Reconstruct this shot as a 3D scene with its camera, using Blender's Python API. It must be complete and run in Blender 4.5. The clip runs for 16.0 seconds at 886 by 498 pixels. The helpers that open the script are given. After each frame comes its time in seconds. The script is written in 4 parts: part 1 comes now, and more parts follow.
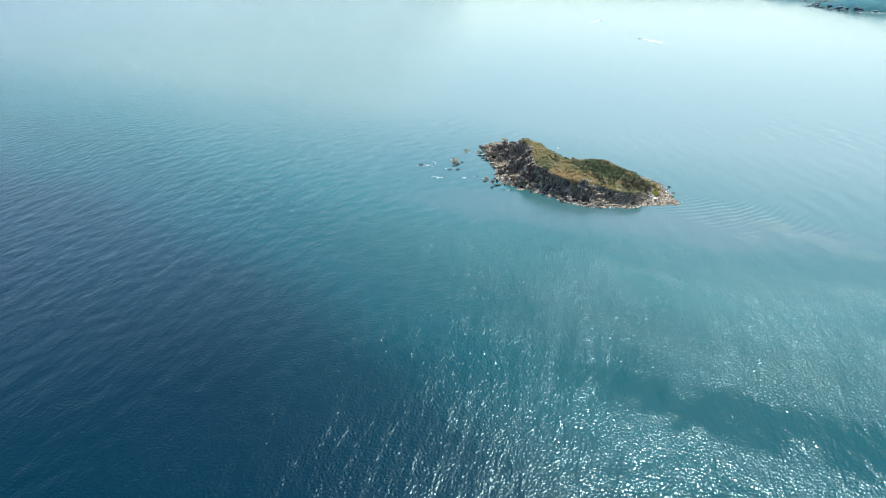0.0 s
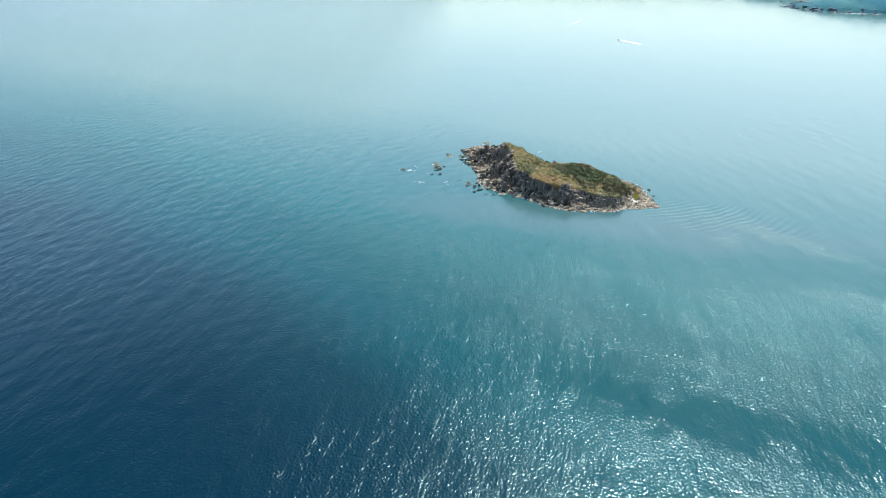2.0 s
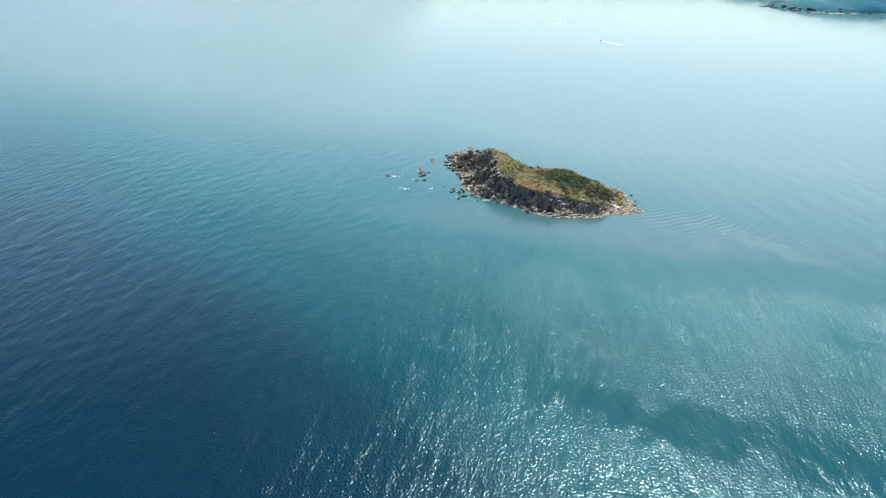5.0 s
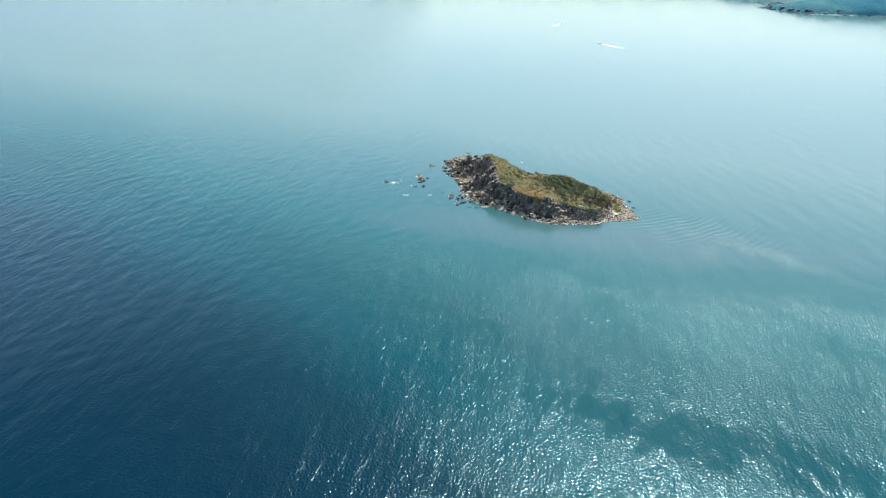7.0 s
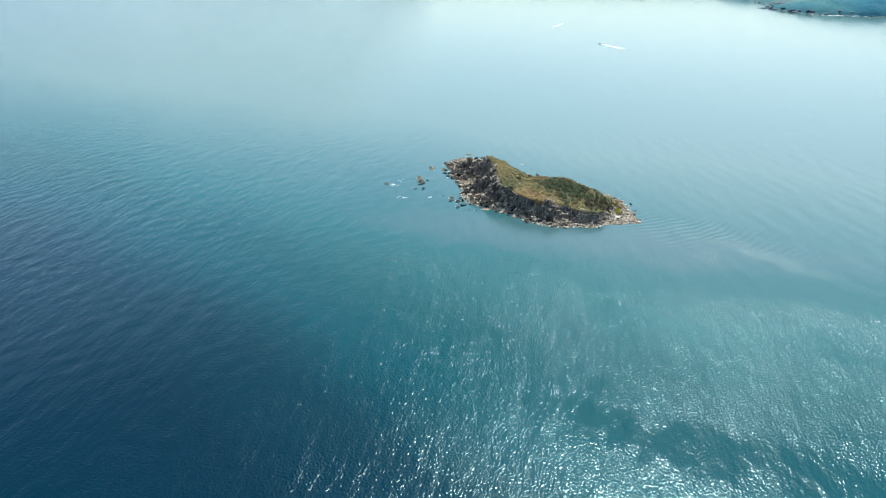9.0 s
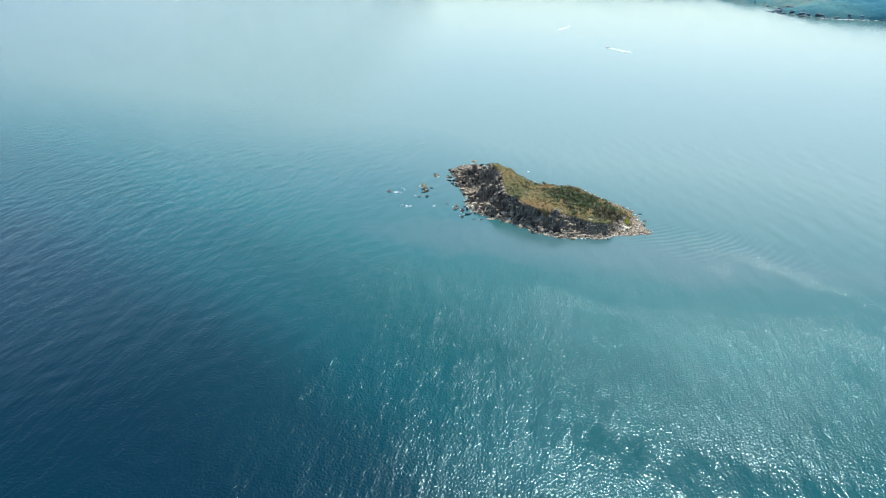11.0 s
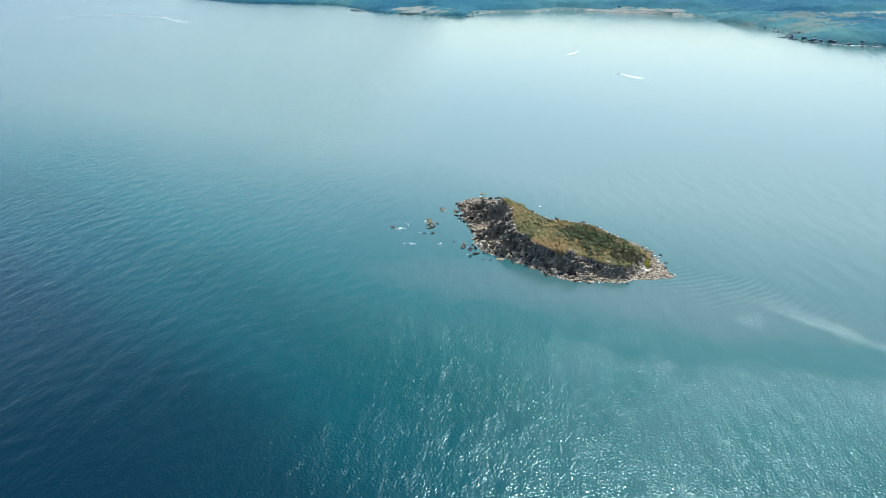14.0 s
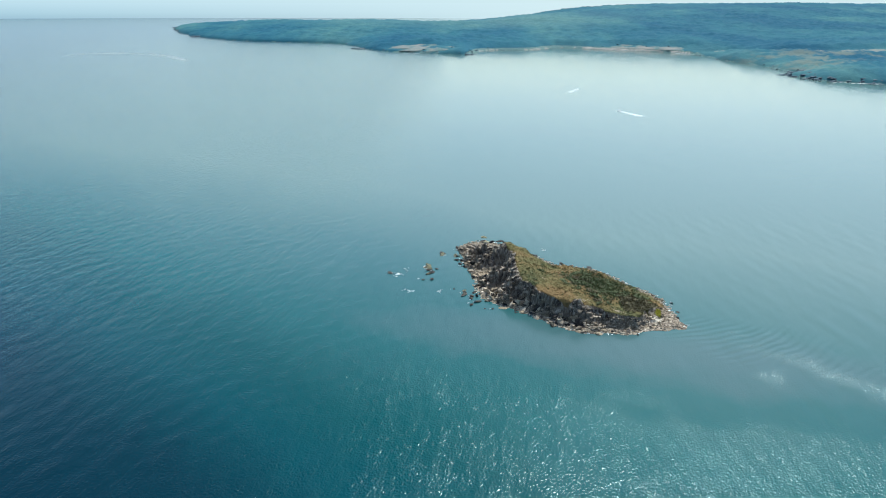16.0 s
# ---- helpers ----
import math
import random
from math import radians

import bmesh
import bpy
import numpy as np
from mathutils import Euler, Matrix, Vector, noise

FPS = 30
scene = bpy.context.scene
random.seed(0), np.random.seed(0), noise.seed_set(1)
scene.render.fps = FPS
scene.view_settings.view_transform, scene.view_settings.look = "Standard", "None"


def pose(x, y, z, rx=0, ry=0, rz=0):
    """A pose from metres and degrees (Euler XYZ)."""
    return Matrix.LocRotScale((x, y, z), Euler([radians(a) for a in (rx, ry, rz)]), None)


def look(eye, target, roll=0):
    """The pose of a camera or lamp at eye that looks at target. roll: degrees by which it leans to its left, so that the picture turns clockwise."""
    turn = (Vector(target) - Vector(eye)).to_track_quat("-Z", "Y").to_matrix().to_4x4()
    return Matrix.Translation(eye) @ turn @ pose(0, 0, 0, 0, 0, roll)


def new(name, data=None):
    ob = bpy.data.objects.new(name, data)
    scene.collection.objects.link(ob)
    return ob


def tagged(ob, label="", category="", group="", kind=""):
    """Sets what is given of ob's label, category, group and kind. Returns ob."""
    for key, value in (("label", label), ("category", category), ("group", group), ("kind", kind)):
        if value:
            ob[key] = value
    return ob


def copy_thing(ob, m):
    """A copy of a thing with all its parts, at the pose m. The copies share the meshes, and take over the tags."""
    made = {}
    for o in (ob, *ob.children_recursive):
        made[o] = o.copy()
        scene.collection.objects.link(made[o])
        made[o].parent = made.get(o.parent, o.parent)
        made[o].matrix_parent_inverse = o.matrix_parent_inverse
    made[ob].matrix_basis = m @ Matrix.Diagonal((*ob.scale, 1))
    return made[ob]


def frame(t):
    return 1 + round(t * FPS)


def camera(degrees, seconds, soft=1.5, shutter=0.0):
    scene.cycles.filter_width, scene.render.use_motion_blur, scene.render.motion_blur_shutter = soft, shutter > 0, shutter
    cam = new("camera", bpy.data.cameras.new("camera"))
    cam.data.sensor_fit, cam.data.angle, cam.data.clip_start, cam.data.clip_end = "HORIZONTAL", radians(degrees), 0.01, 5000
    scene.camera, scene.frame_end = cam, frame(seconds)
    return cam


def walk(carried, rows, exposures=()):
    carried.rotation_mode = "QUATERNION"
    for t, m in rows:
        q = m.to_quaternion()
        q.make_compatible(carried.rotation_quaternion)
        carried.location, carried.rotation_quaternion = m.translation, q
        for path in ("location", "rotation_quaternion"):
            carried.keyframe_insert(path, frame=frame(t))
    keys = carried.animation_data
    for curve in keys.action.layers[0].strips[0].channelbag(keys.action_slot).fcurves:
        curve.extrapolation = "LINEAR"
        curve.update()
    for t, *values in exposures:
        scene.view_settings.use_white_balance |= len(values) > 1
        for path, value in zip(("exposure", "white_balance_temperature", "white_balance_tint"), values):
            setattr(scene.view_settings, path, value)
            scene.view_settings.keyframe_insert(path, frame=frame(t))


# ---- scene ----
cam = camera(64.5, 16.0, soft=1.1)


def view(x, y, z, yaw, pitch, roll):
    return pose(x, y, z, 90 + pitch, 0, yaw) @ pose(0, 0, 0, 0, 0, roll)


# seconds, eye, yaw, pitch, roll: a slow climb, a hover, then straight on towards the islet
PATH = [
    (0, -0.10, -43.08, 90.81, 2.087, -23.707, -0.22),
    (0.5, -0.07, -43.06, 91.41, 1.834, -23.690, -0.24),
    (1, -0.10, -43.07, 91.94, 1.421, -23.701, -0.21),
    (1.5, -0.10, -43.12, 92.48, 0.988, -23.708, -0.20),
    (2, -0.17, -43.18, 93.04, 0.551, -23.729, -0.20),
    (2.5, -0.23, -43.20, 93.67, 0.187, -23.787, -0.19),
    (3, -0.29, -43.24, 94.28, -0.131, -23.835, -0.17),
    (3.5, -0.31, -43.30, 94.85, -0.433, -23.865, -0.16),
    (4, -0.25, -43.38, 95.51, -0.607, -23.892, -0.16),
    (6.5, -0.14, -43.58, 99.40, -0.851, -23.975, -0.20),
    (7, -0.08, -43.62, 99.97, -0.860, -23.951, -0.20),
    (7.5, -0.09, -43.61, 100.26, -0.886, -23.945, -0.18),
    (8, -0.09, -43.32, 100.36, -0.878, -23.970, -0.19),
    (8.5, -0.05, -42.55, 100.33, -0.853, -23.970, -0.18),
    (9, -0.03, -41.16, 100.25, -0.849, -23.964, -0.15),
    (11.5, 0.25, -30.20, 100.42, -0.357, -23.816, 0.10),
    (12, 0.19, -27.35, 100.47, -0.273, -23.784, 0.14),
    (12.5, 0.05, -24.00, 100.46, -0.225, -23.760, 0.19),
    (13, -0.05, -20.57, 100.40, -0.164, -23.728, 0.25),
    (13.5, -0.08, -17.02, 100.33, -0.088, -23.598, 0.29),
    (14, -0.01, -13.48, 100.25, 0.018, -22.158, 0.29),
    (14.5, 0.05, -10.05, 100.13, 0.124, -20.703, 0.28),
    (15, 0.04, -6.64, 100.03, 0.187, -19.523, 0.28),
    (15.5, -0.01, -3.32, 99.96, 0.200, -19.418, 0.28),
    (16, 0.00, 0.00, 99.98, 0.010, -19.351, 0.27),
]
walk(cam, [(t, view(*p)) for t, *p in PATH], exposures=((0.0, 0.45, 6000, 0), (6.5, 0.40, 6000, 0), (13.5, 0.33, 6000, 0), (15.0, 0.19, 6000, 0), (16.0, 0.10, 6000, 0)))

# ---- light ----
SUN_ELEV, SUN_AZ = 52.0, 24.0       # azimuth from +y towards +x
world = bpy.data.worlds.new("sky")
scene.world = world
world.use_nodes = True
wn = world.node_tree.nodes
wn.clear()
sky = wn.new("ShaderNodeTexSky")
sky.sky_type = "NISHITA"
sky.sun_disc = False
sky.sun_elevation, sky.sun_rotation = radians(SUN_ELEV), radians(SUN_AZ)
sky.altitude, sky.air_density, sky.dust_density, sky.ozone_density = 50, 1.0, 1.9, 1.6
back = wn.new("ShaderNodeBackground")
back.inputs["Strength"].default_value = 0.15
wout = wn.new("ShaderNodeOutputWorld")
world.node_tree.links.new(sky.outputs[0], back.inputs[0])
world.node_tree.links.new(back.outputs[0], wout.inputs[0])
sun = new("sun", bpy.data.lights.new("sun", "SUN"))
sun.data.energy, sun.data.angle, sun.data.color = 5.0, radians(0.53), (1.0, 0.95, 0.88)
_d = Vector((math.sin(radians(SUN_AZ)) * math.cos(radians(SUN_ELEV)), math.cos(radians(SUN_AZ)) * math.cos(radians(SUN_ELEV)), math.sin(radians(SUN_ELEV))))
sun.matrix_world = look(_d * 500, (0, 0, 0))


# ---- materials ----
def material(name):
    m = bpy.data.materials.new(name)
    m.use_nodes = True
    nt = m.node_tree
    return m, nt, nt.nodes["Principled BSDF"]


def coords(nt, scale=(1, 1, 1), turn=0.0, shift=(0, 0, 0)):
    tc = nt.nodes.new("ShaderNodeNewGeometry")
    rot = nt.nodes.new("ShaderNodeMapping")
    rot.inputs["Rotation"].default_value = (0, 0, radians(turn))
    nt.links.new(tc.outputs["Position"], rot.inputs["Vector"])
    mp = nt.nodes.new("ShaderNodeMapping")
    mp.inputs["Scale"].default_value = scale
    mp.inputs["Location"].default_value = shift
    nt.links.new(rot.outputs["Vector"], mp.inputs["Vector"])
    return mp.outputs["Vector"]


def noise_of(nt, vector, scale, detail=3.0, rough=0.5):
    n = nt.nodes.new("ShaderNodeTexNoise")
    n.inputs["Scale"].default_value = scale
    n.inputs["Detail"].default_value = detail
    n.inputs["Roughness"].default_value = rough
    nt.links.new(vector, n.inputs["Vector"])
    return n.outputs["Fac"]


def ramp(nt, fac, *stops):
    r = nt.nodes.new("ShaderNodeValToRGB")
    el = r.color_ramp.elements
    while len(el) < len(stops):
        el.new(0.5)
    for e, (p, c) in zip(el, stops):
        e.position = p
        e.color = (*c, 1) if isinstance(c, tuple) else (c, c, c, 1)
    nt.links.new(fac, r.inputs["Fac"])
    return r.outputs["Color"]


def mixed(nt, fac, a, b, kind="MIX"):
    m = nt.nodes.new("ShaderNodeMix")
    m.data_type, m.blend_type = "RGBA", kind
    if isinstance(fac, float):
        m.inputs[0].default_value = fac
    else:
        nt.links.new(fac, m.inputs[0])
    for sock, v in ((m.inputs[6], a), (m.inputs[7], b)):
        if isinstance(v, tuple):
            sock.default_value = (*v, 1)
        else:
            nt.links.new(v, sock)
    return m.outputs[2]


def maths(nt, op, a, b=0.0, clamp=False):
    m = nt.nodes.new("ShaderNodeMath")
    m.operation, m.use_clamp = op, clamp
    for sock, v in ((m.inputs[0], a), (m.inputs[1], b)):
        if isinstance(v, (int, float)):
            sock.default_value = v
        else:
            nt.links.new(v, sock)
    return m.outputs[0]


def bump(nt, height, distance, strength=1.0, normal=None):
    b = nt.nodes.new("ShaderNodeBump")
    b.inputs["Strength"].default_value = strength
    b.inputs["Distance"].default_value = distance
    nt.links.new(height, b.inputs["Height"])
    if normal:
        nt.links.new(normal, b.inputs["Normal"])
    return b.outputs["Normal"]


def dot_of(nt, vector, direction, origin):
    """How far along a direction of the plan a place lies, in metres."""
    off = nt.nodes.new("ShaderNodeVectorMath")
    off.operation = "SUBTRACT"
    off.inputs[1].default_value = (*origin, 0)
    nt.links.new(vector, off.inputs[0])
    d = nt.nodes.new("ShaderNodeVectorMath")
    d.operation = "DOT_PRODUCT"
    d.inputs[1].default_value = (*direction, 0)
    nt.links.new(off.outputs[0], d.inputs[0])
    return d.outputs["Value"]


def patch_of(nt, place, centre, turn, long, wide, soft=0.5):
    """One inside an oval of the plan, fading to nothing at its rim; turn: degrees from +x."""
    c, s = math.cos(radians(turn)), math.sin(radians(turn))
    u = dot_of(nt, place, (c / long, s / long), centre)
    v = dot_of(nt, place, (-s / wide, c / wide), centre)
    r = maths(nt, "ADD", maths(nt, "MULTIPLY", u, u), maths(nt, "MULTIPLY", v, v))
    return maths(nt, "MULTIPLY", maths(nt, "SUBTRACT", 1.0 + soft, r), 0.5 / soft, True)


def warped(nt, vector, scale, reach):
    """A place pushed about by noise, for ragged outlines."""
    n = nt.nodes.new("ShaderNodeTexNoise")
    n.inputs["Scale"].default_value, n.inputs["Detail"].default_value = scale, 4.0
    nt.links.new(vector, n.inputs["Vector"])
    off = nt.nodes.new("ShaderNodeVectorMath")
    off.operation = "MULTIPLY_ADD"
    off.inputs[1].default_value = (reach, reach, 0)
    nt.links.new(n.outputs["Color"], off.inputs[0])
    low = nt.nodes.new("ShaderNodeVectorMath")
    low.operation = "SUBTRACT"
    low.inputs[1].default_value = (reach / 2, reach / 2, 0)
    nt.links.new(vector, low.inputs[0])
    nt.links.new(low.outputs[0], off.inputs[2])
    return off.outputs[0]


def water_material():
    m, nt, bs = material("sea_water")
    place = coords(nt)
    ragged = warped(nt, place, 0.05, 26.0)
    # depth: navy offshore, paler turquoise over the sandy shelf of the bay; some light and shade is painted in too
    tone = noise_of(nt, coords(nt, (0.010, 0.006, 1), -20, (3, 1, 0)), 1.0, 3, 0.55)
    depth_shade = maths(nt, "ADD", dot_of(nt, place, (0.0012, 0.0026), (-20, 178)), maths(nt, "ADD", maths(nt, "MULTIPLY", tone, 0.22), 0.38))
    # paler towards the sunward right: glare put into the colour
    graded = maths(nt, "ADD", maths(nt, "MULTIPLY", dot_of(nt, place, (1, 0), (0, 0)), 0.008), 0.5, True)
    depth_shade = maths(nt, "ADD", depth_shade, maths(nt, "MULTIPLY", maths(nt, "SUBTRACT", graded, 0.5), 0.10))
    # painted dimming at the near left, for vignette and weaker sky reflection
    near_left_dim = maths(nt, "MULTIPLY", dot_of(nt, place, (-0.9, -0.55), (-22, 150)), 0.009, True)
    depth_shade = maths(nt, "SUBTRACT", depth_shade, maths(nt, "MULTIPLY", near_left_dim, 0.15))
    col = ramp(nt, depth_shade, (0.06, (0.000, 0.015, 0.029)), (0.20, (0.000, 0.022, 0.036)), (0.32, (0.000, 0.045, 0.059)), (0.42, (0.000, 0.053, 0.061)), (0.54, (0.007, 0.080, 0.086)), (0.68, (0.030, 0.104, 0.108)), (1.0, (0.100, 0.165, 0.152)))
    open_sea = maths(nt, "MULTIPLY", dot_of(nt, place, (-1, 0), (-200, 0)), 0.0013, True)
    col = mixed(nt, open_sea, col, (0.032, 0.072, 0.106))
    # grey sky reflection on the slick before the islet, painted into the colour
    sky_sheen = patch_of(nt, ragged, (66, 190), -16, 80, 16, 0.9)
    col = mixed(nt, maths(nt, "MULTIPLY", sky_sheen, 0.45), col, (0.090, 0.125, 0.138))
    nt.links.new(col, bs.inputs["Base Color"])
    bs.inputs["IOR"].default_value = 1.333
    bs.inputs["Specular Tint"].default_value = (0.62, 0.98, 1.0, 1)
    lw = nt.nodes.new("ShaderNodeLayerWeight")
    gloss = ramp(nt, lw.outputs["Facing"], (0.36, 0.27), (0.46, 0.24), (0.57, 0.46), (0.68, 0.64), (0.85, 0.45))
    nt.links.new(gloss, bs.inputs["Specular IOR Level"])
    # ripples: rough water in the south, slicks round the islet and before it, a choppy tongue off its spit, the calm lee
    wander = maths(nt, "MULTIPLY", maths(nt, "SUBTRACT", noise_of(nt, coords(nt, (0.03, 0.03, 1)), 1.0, 3, 0.6), 0.5), 14.0)
    off = maths(nt, "ADD", dot_of(nt, place, (0.30, 0.954), (60, 207)), wander)
    zone = maths(nt, "ADD", maths(nt, "MULTIPLY", off, 0.008), 0.9, True)
    rough = ramp(nt, zone, (0.0, 1.0), (0.48, 1.0), (0.60, 0.62), (0.68, 0.42), (0.82, 0.34), (1.0, 0.18))
    rows = ramp(nt, noise_of(nt, coords(nt, (0.24, 0.035, 1), 8), 1.0, 3, 0.6), (0.36, 0.78), (0.62, 1.06))
    gusts = ramp(nt, noise_of(nt, coords(nt, (0.026, 0.08, 1), 33), 1.0, 4, 0.6), (0.36, 0.80), (0.58, 1.04))
    seaward = maths(nt, "MULTIPLY", dot_of(nt, place, (-1, 0), (10, 0)), 0.012, True)
    rough = mixed(nt, seaward, rough, (0.62, 0.62, 0.62))
    amp = maths(nt, "MULTIPLY", rough, maths(nt, "MULTIPLY", rows, gusts))
    slick = maths(nt, "MAXIMUM", patch_of(nt, ragged, (62, 77), -26, 36, 8, 0.7), maths(nt, "MULTIPLY", patch_of(nt, ragged, (68, 157), 0, 22, 5, 0.9), 0.45))
    amp = maths(nt, "MULTIPLY", amp, maths(nt, "SUBTRACT", 1.0, maths(nt, "MULTIPLY", slick, 0.58)))
    amp = maths(nt, "MULTIPLY", amp, maths(nt, "SUBTRACT", 1.0, maths(nt, "MULTIPLY", patch_of(nt, ragged, (40, 58), 0, 18, 9, 0.7), 0.32)))
    tongue = maths(nt, "MAXIMUM", patch_of(nt, ragged, (116, 170), -50, 40, 7, 0.9), patch_of(nt, ragged, (94, 175), 0, 6, 4, 0.9))
    amp = maths(nt, "MAXIMUM", amp, maths(nt, "MULTIPLY", tongue, 0.95))
    calm = ramp(nt, zone, (0.0, 1.0), (0.55, 0.8), (0.75, 0.45), (1.0, 0.25))
    calm = mixed(nt, seaward, calm, (1.0, 1.0, 1.0))
    big = noise_of(nt, coords(nt, (0.40, 0.15, 1), 10), 1.0, 2, 0.5)
    small = noise_of(nt, coords(nt, (2.0, 1.5, 1), 14, (7, 2, 0)), 1.0, 2, 0.4)
    # waves bent round the end of the spit
    span = nt.nodes.new("ShaderNodeVectorMath")
    span.operation = "DISTANCE"
    span.inputs[1].default_value = (68, 246, 0)
    nt.links.new(warped(nt, place, 0.04, 8.0), span.inputs[0])
    rings = maths(nt, "SINE", maths(nt, "MULTIPLY", span.outputs["Value"], 2.1))
    rings = maths(nt, "MULTIPLY", rings, maths(nt, "MULTIPLY", patch_of(nt, ragged, (100, 196), -32, 30, 15, 0.9), 0.16))
    n1 = bump(nt, maths(nt, "ADD", maths(nt, "MULTIPLY", big, calm), rings), 0.28)
    n2 = bump(nt, maths(nt, "MULTIPLY", small, amp), 0.205, 1.0, n1)
    nt.links.new(n2, bs.inputs["Normal"])
    nt.links.new(maths(nt, "ADD", maths(nt, "MULTIPLY", amp, 0.12), 0.06), bs.inputs["Roughness"])
    return m


def rock_material(name, dark, light, lichen, foot=None):
    """Weathered rock; foot: the paler colour of the lowest metres, but for the dark northern rocks."""
    m, nt, bs = material(name)
    v = coords(nt)
    a = noise_of(nt, v, 0.35, 5, 0.65)
    b = noise_of(nt, v, 2.2, 4, 0.6)
    col = ramp(nt, a, (0.38, dark), (0.60, light))
    col = mixed(nt, ramp(nt, b, (0.55, 0.0), (0.75, 0.5)), col, lichen)
    streaks = noise_of(nt, coords(nt, (1.1, 1.1, 0.16)), 1.0, 4, 0.6)
    col = mixed(nt, ramp(nt, streaks, (0.48, 0.0), (0.62, 0.8)), col, lichen)
    if foot:
        up = nt.nodes.new("ShaderNodeSeparateXYZ")
        nt.links.new(v, up.inputs[0])
        level = maths(nt, "ADD", maths(nt, "MULTIPLY", up.outputs["Z"], 0.2), maths(nt, "MULTIPLY", a, 0.9))
        north = maths(nt, "MULTIPLY", dot_of(nt, v, (0, 1), (0, 264)), 0.05, True)
        level = maths(nt, "ADD", level, maths(nt, "MULTIPLY", north, 0.28))
        foot_col = mixed(nt, ramp(nt, b, (0.42, 0.0), (0.68, 1.0)), foot, tuple(0.3 * q for q in foot))
        col = mixed(nt, ramp(nt, level, (0.62, 1.0), (0.86, 0.0)), col, foot_col)
    info = nt.nodes.new("ShaderNodeObjectInfo")
    col = mixed(nt, 0.7, col, ramp(nt, info.outputs["Random"], (0.0, 0.25), (1.0, 1.0)), "MULTIPLY")
    nt.links.new(col, bs.inputs["Base Color"])
    bs.inputs["Roughness"].default_value = 0.9
    bs.inputs["Specular IOR Level"].default_value = 0.25
    nt.links.new(bump(nt, noise_of(nt, v, 1.6, 6, 0.7), 0.6), bs.inputs["Normal"])
    return m


def turf_material():
    m, nt, bs = material("dry_turf")
    v = coords(nt)
    a = noise_of(nt, coords(nt, (0.055, 0.10, 0.1), 42), 1.0, 5, 0.62)
    b = noise_of(nt, v, 0.55, 5, 0.65)
    col = ramp(nt, a, (0.32, (0.182, 0.117, 0.055)), (0.44, (0.165, 0.114, 0.050)), (0.54, (0.120, 0.108, 0.045)), (0.66, (0.072, 0.080, 0.036)))
    col = mixed(nt, ramp(nt, b, (0.45, 0.0), (0.75, 0.35)), col, (0.250, 0.180, 0.095))
    col = mixed(nt, ramp(nt, noise_of(nt, v, 0.22, 4, 0.6), (0.55, 0.0), (0.70, 0.5)), col, (0.085, 0.075, 0.038))
    scar = ramp(nt, noise_of(nt, coords(nt, (0.16, 0.30, 0.2), 42, (4, 9, 0)), 1.0, 4, 0.6), (0.63, 0.0), (0.70, 0.75))
    col = mixed(nt, scar, col, (0.42, 0.34, 0.25))
    nt.links.new(col, bs.inputs["Base Color"])
    bs.inputs["Roughness"].default_value = 0.95
    bs.inputs["Specular IOR Level"].default_value = 0.1
    nt.links.new(bump(nt, noise_of(nt, v, 0.9, 5, 0.65), 0.5), bs.inputs["Normal"])
    return m


def leaf_material(name, a, b, c):
    m, nt, bs = material(name)
    g = nt.nodes.new("ShaderNodeNewGeometry")
    col = ramp(nt, g.outputs["Random Per Island"], (0.0, a), (0.5, b), (1.0, c))
    col = mixed(nt, ramp(nt, noise_of(nt, coords(nt), 0.25, 3), (0.35, 0.0), (0.7, 0.5)), col, b)
    nt.links.new(col, bs.inputs["Base Color"])
    bs.inputs["Roughness"].default_value = 0.8
    bs.inputs["Specular IOR Level"].default_value = 0.2
    return m


def land_material():
    """Far land: woodland floor and scrub, with dry clearings and field strips; haze is painted in as blue."""
    m, nt, bs = material("hazed_wooded_land")
    v = coords(nt)
    a = noise_of(nt, v, 0.006, 5, 0.6)
    b = noise_of(nt, v, 0.05, 4, 0.6)
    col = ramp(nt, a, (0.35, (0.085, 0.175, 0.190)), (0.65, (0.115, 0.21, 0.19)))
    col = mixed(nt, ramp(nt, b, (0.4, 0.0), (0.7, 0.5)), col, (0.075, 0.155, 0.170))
    nt.links.new(col, bs.inputs["Base Color"])
    bs.inputs["Roughness"].default_value = 0.95
    nt.links.new(bump(nt, noise_of(nt, v, 0.12, 5, 0.7), 6.0), bs.inputs["Normal"])
    return m


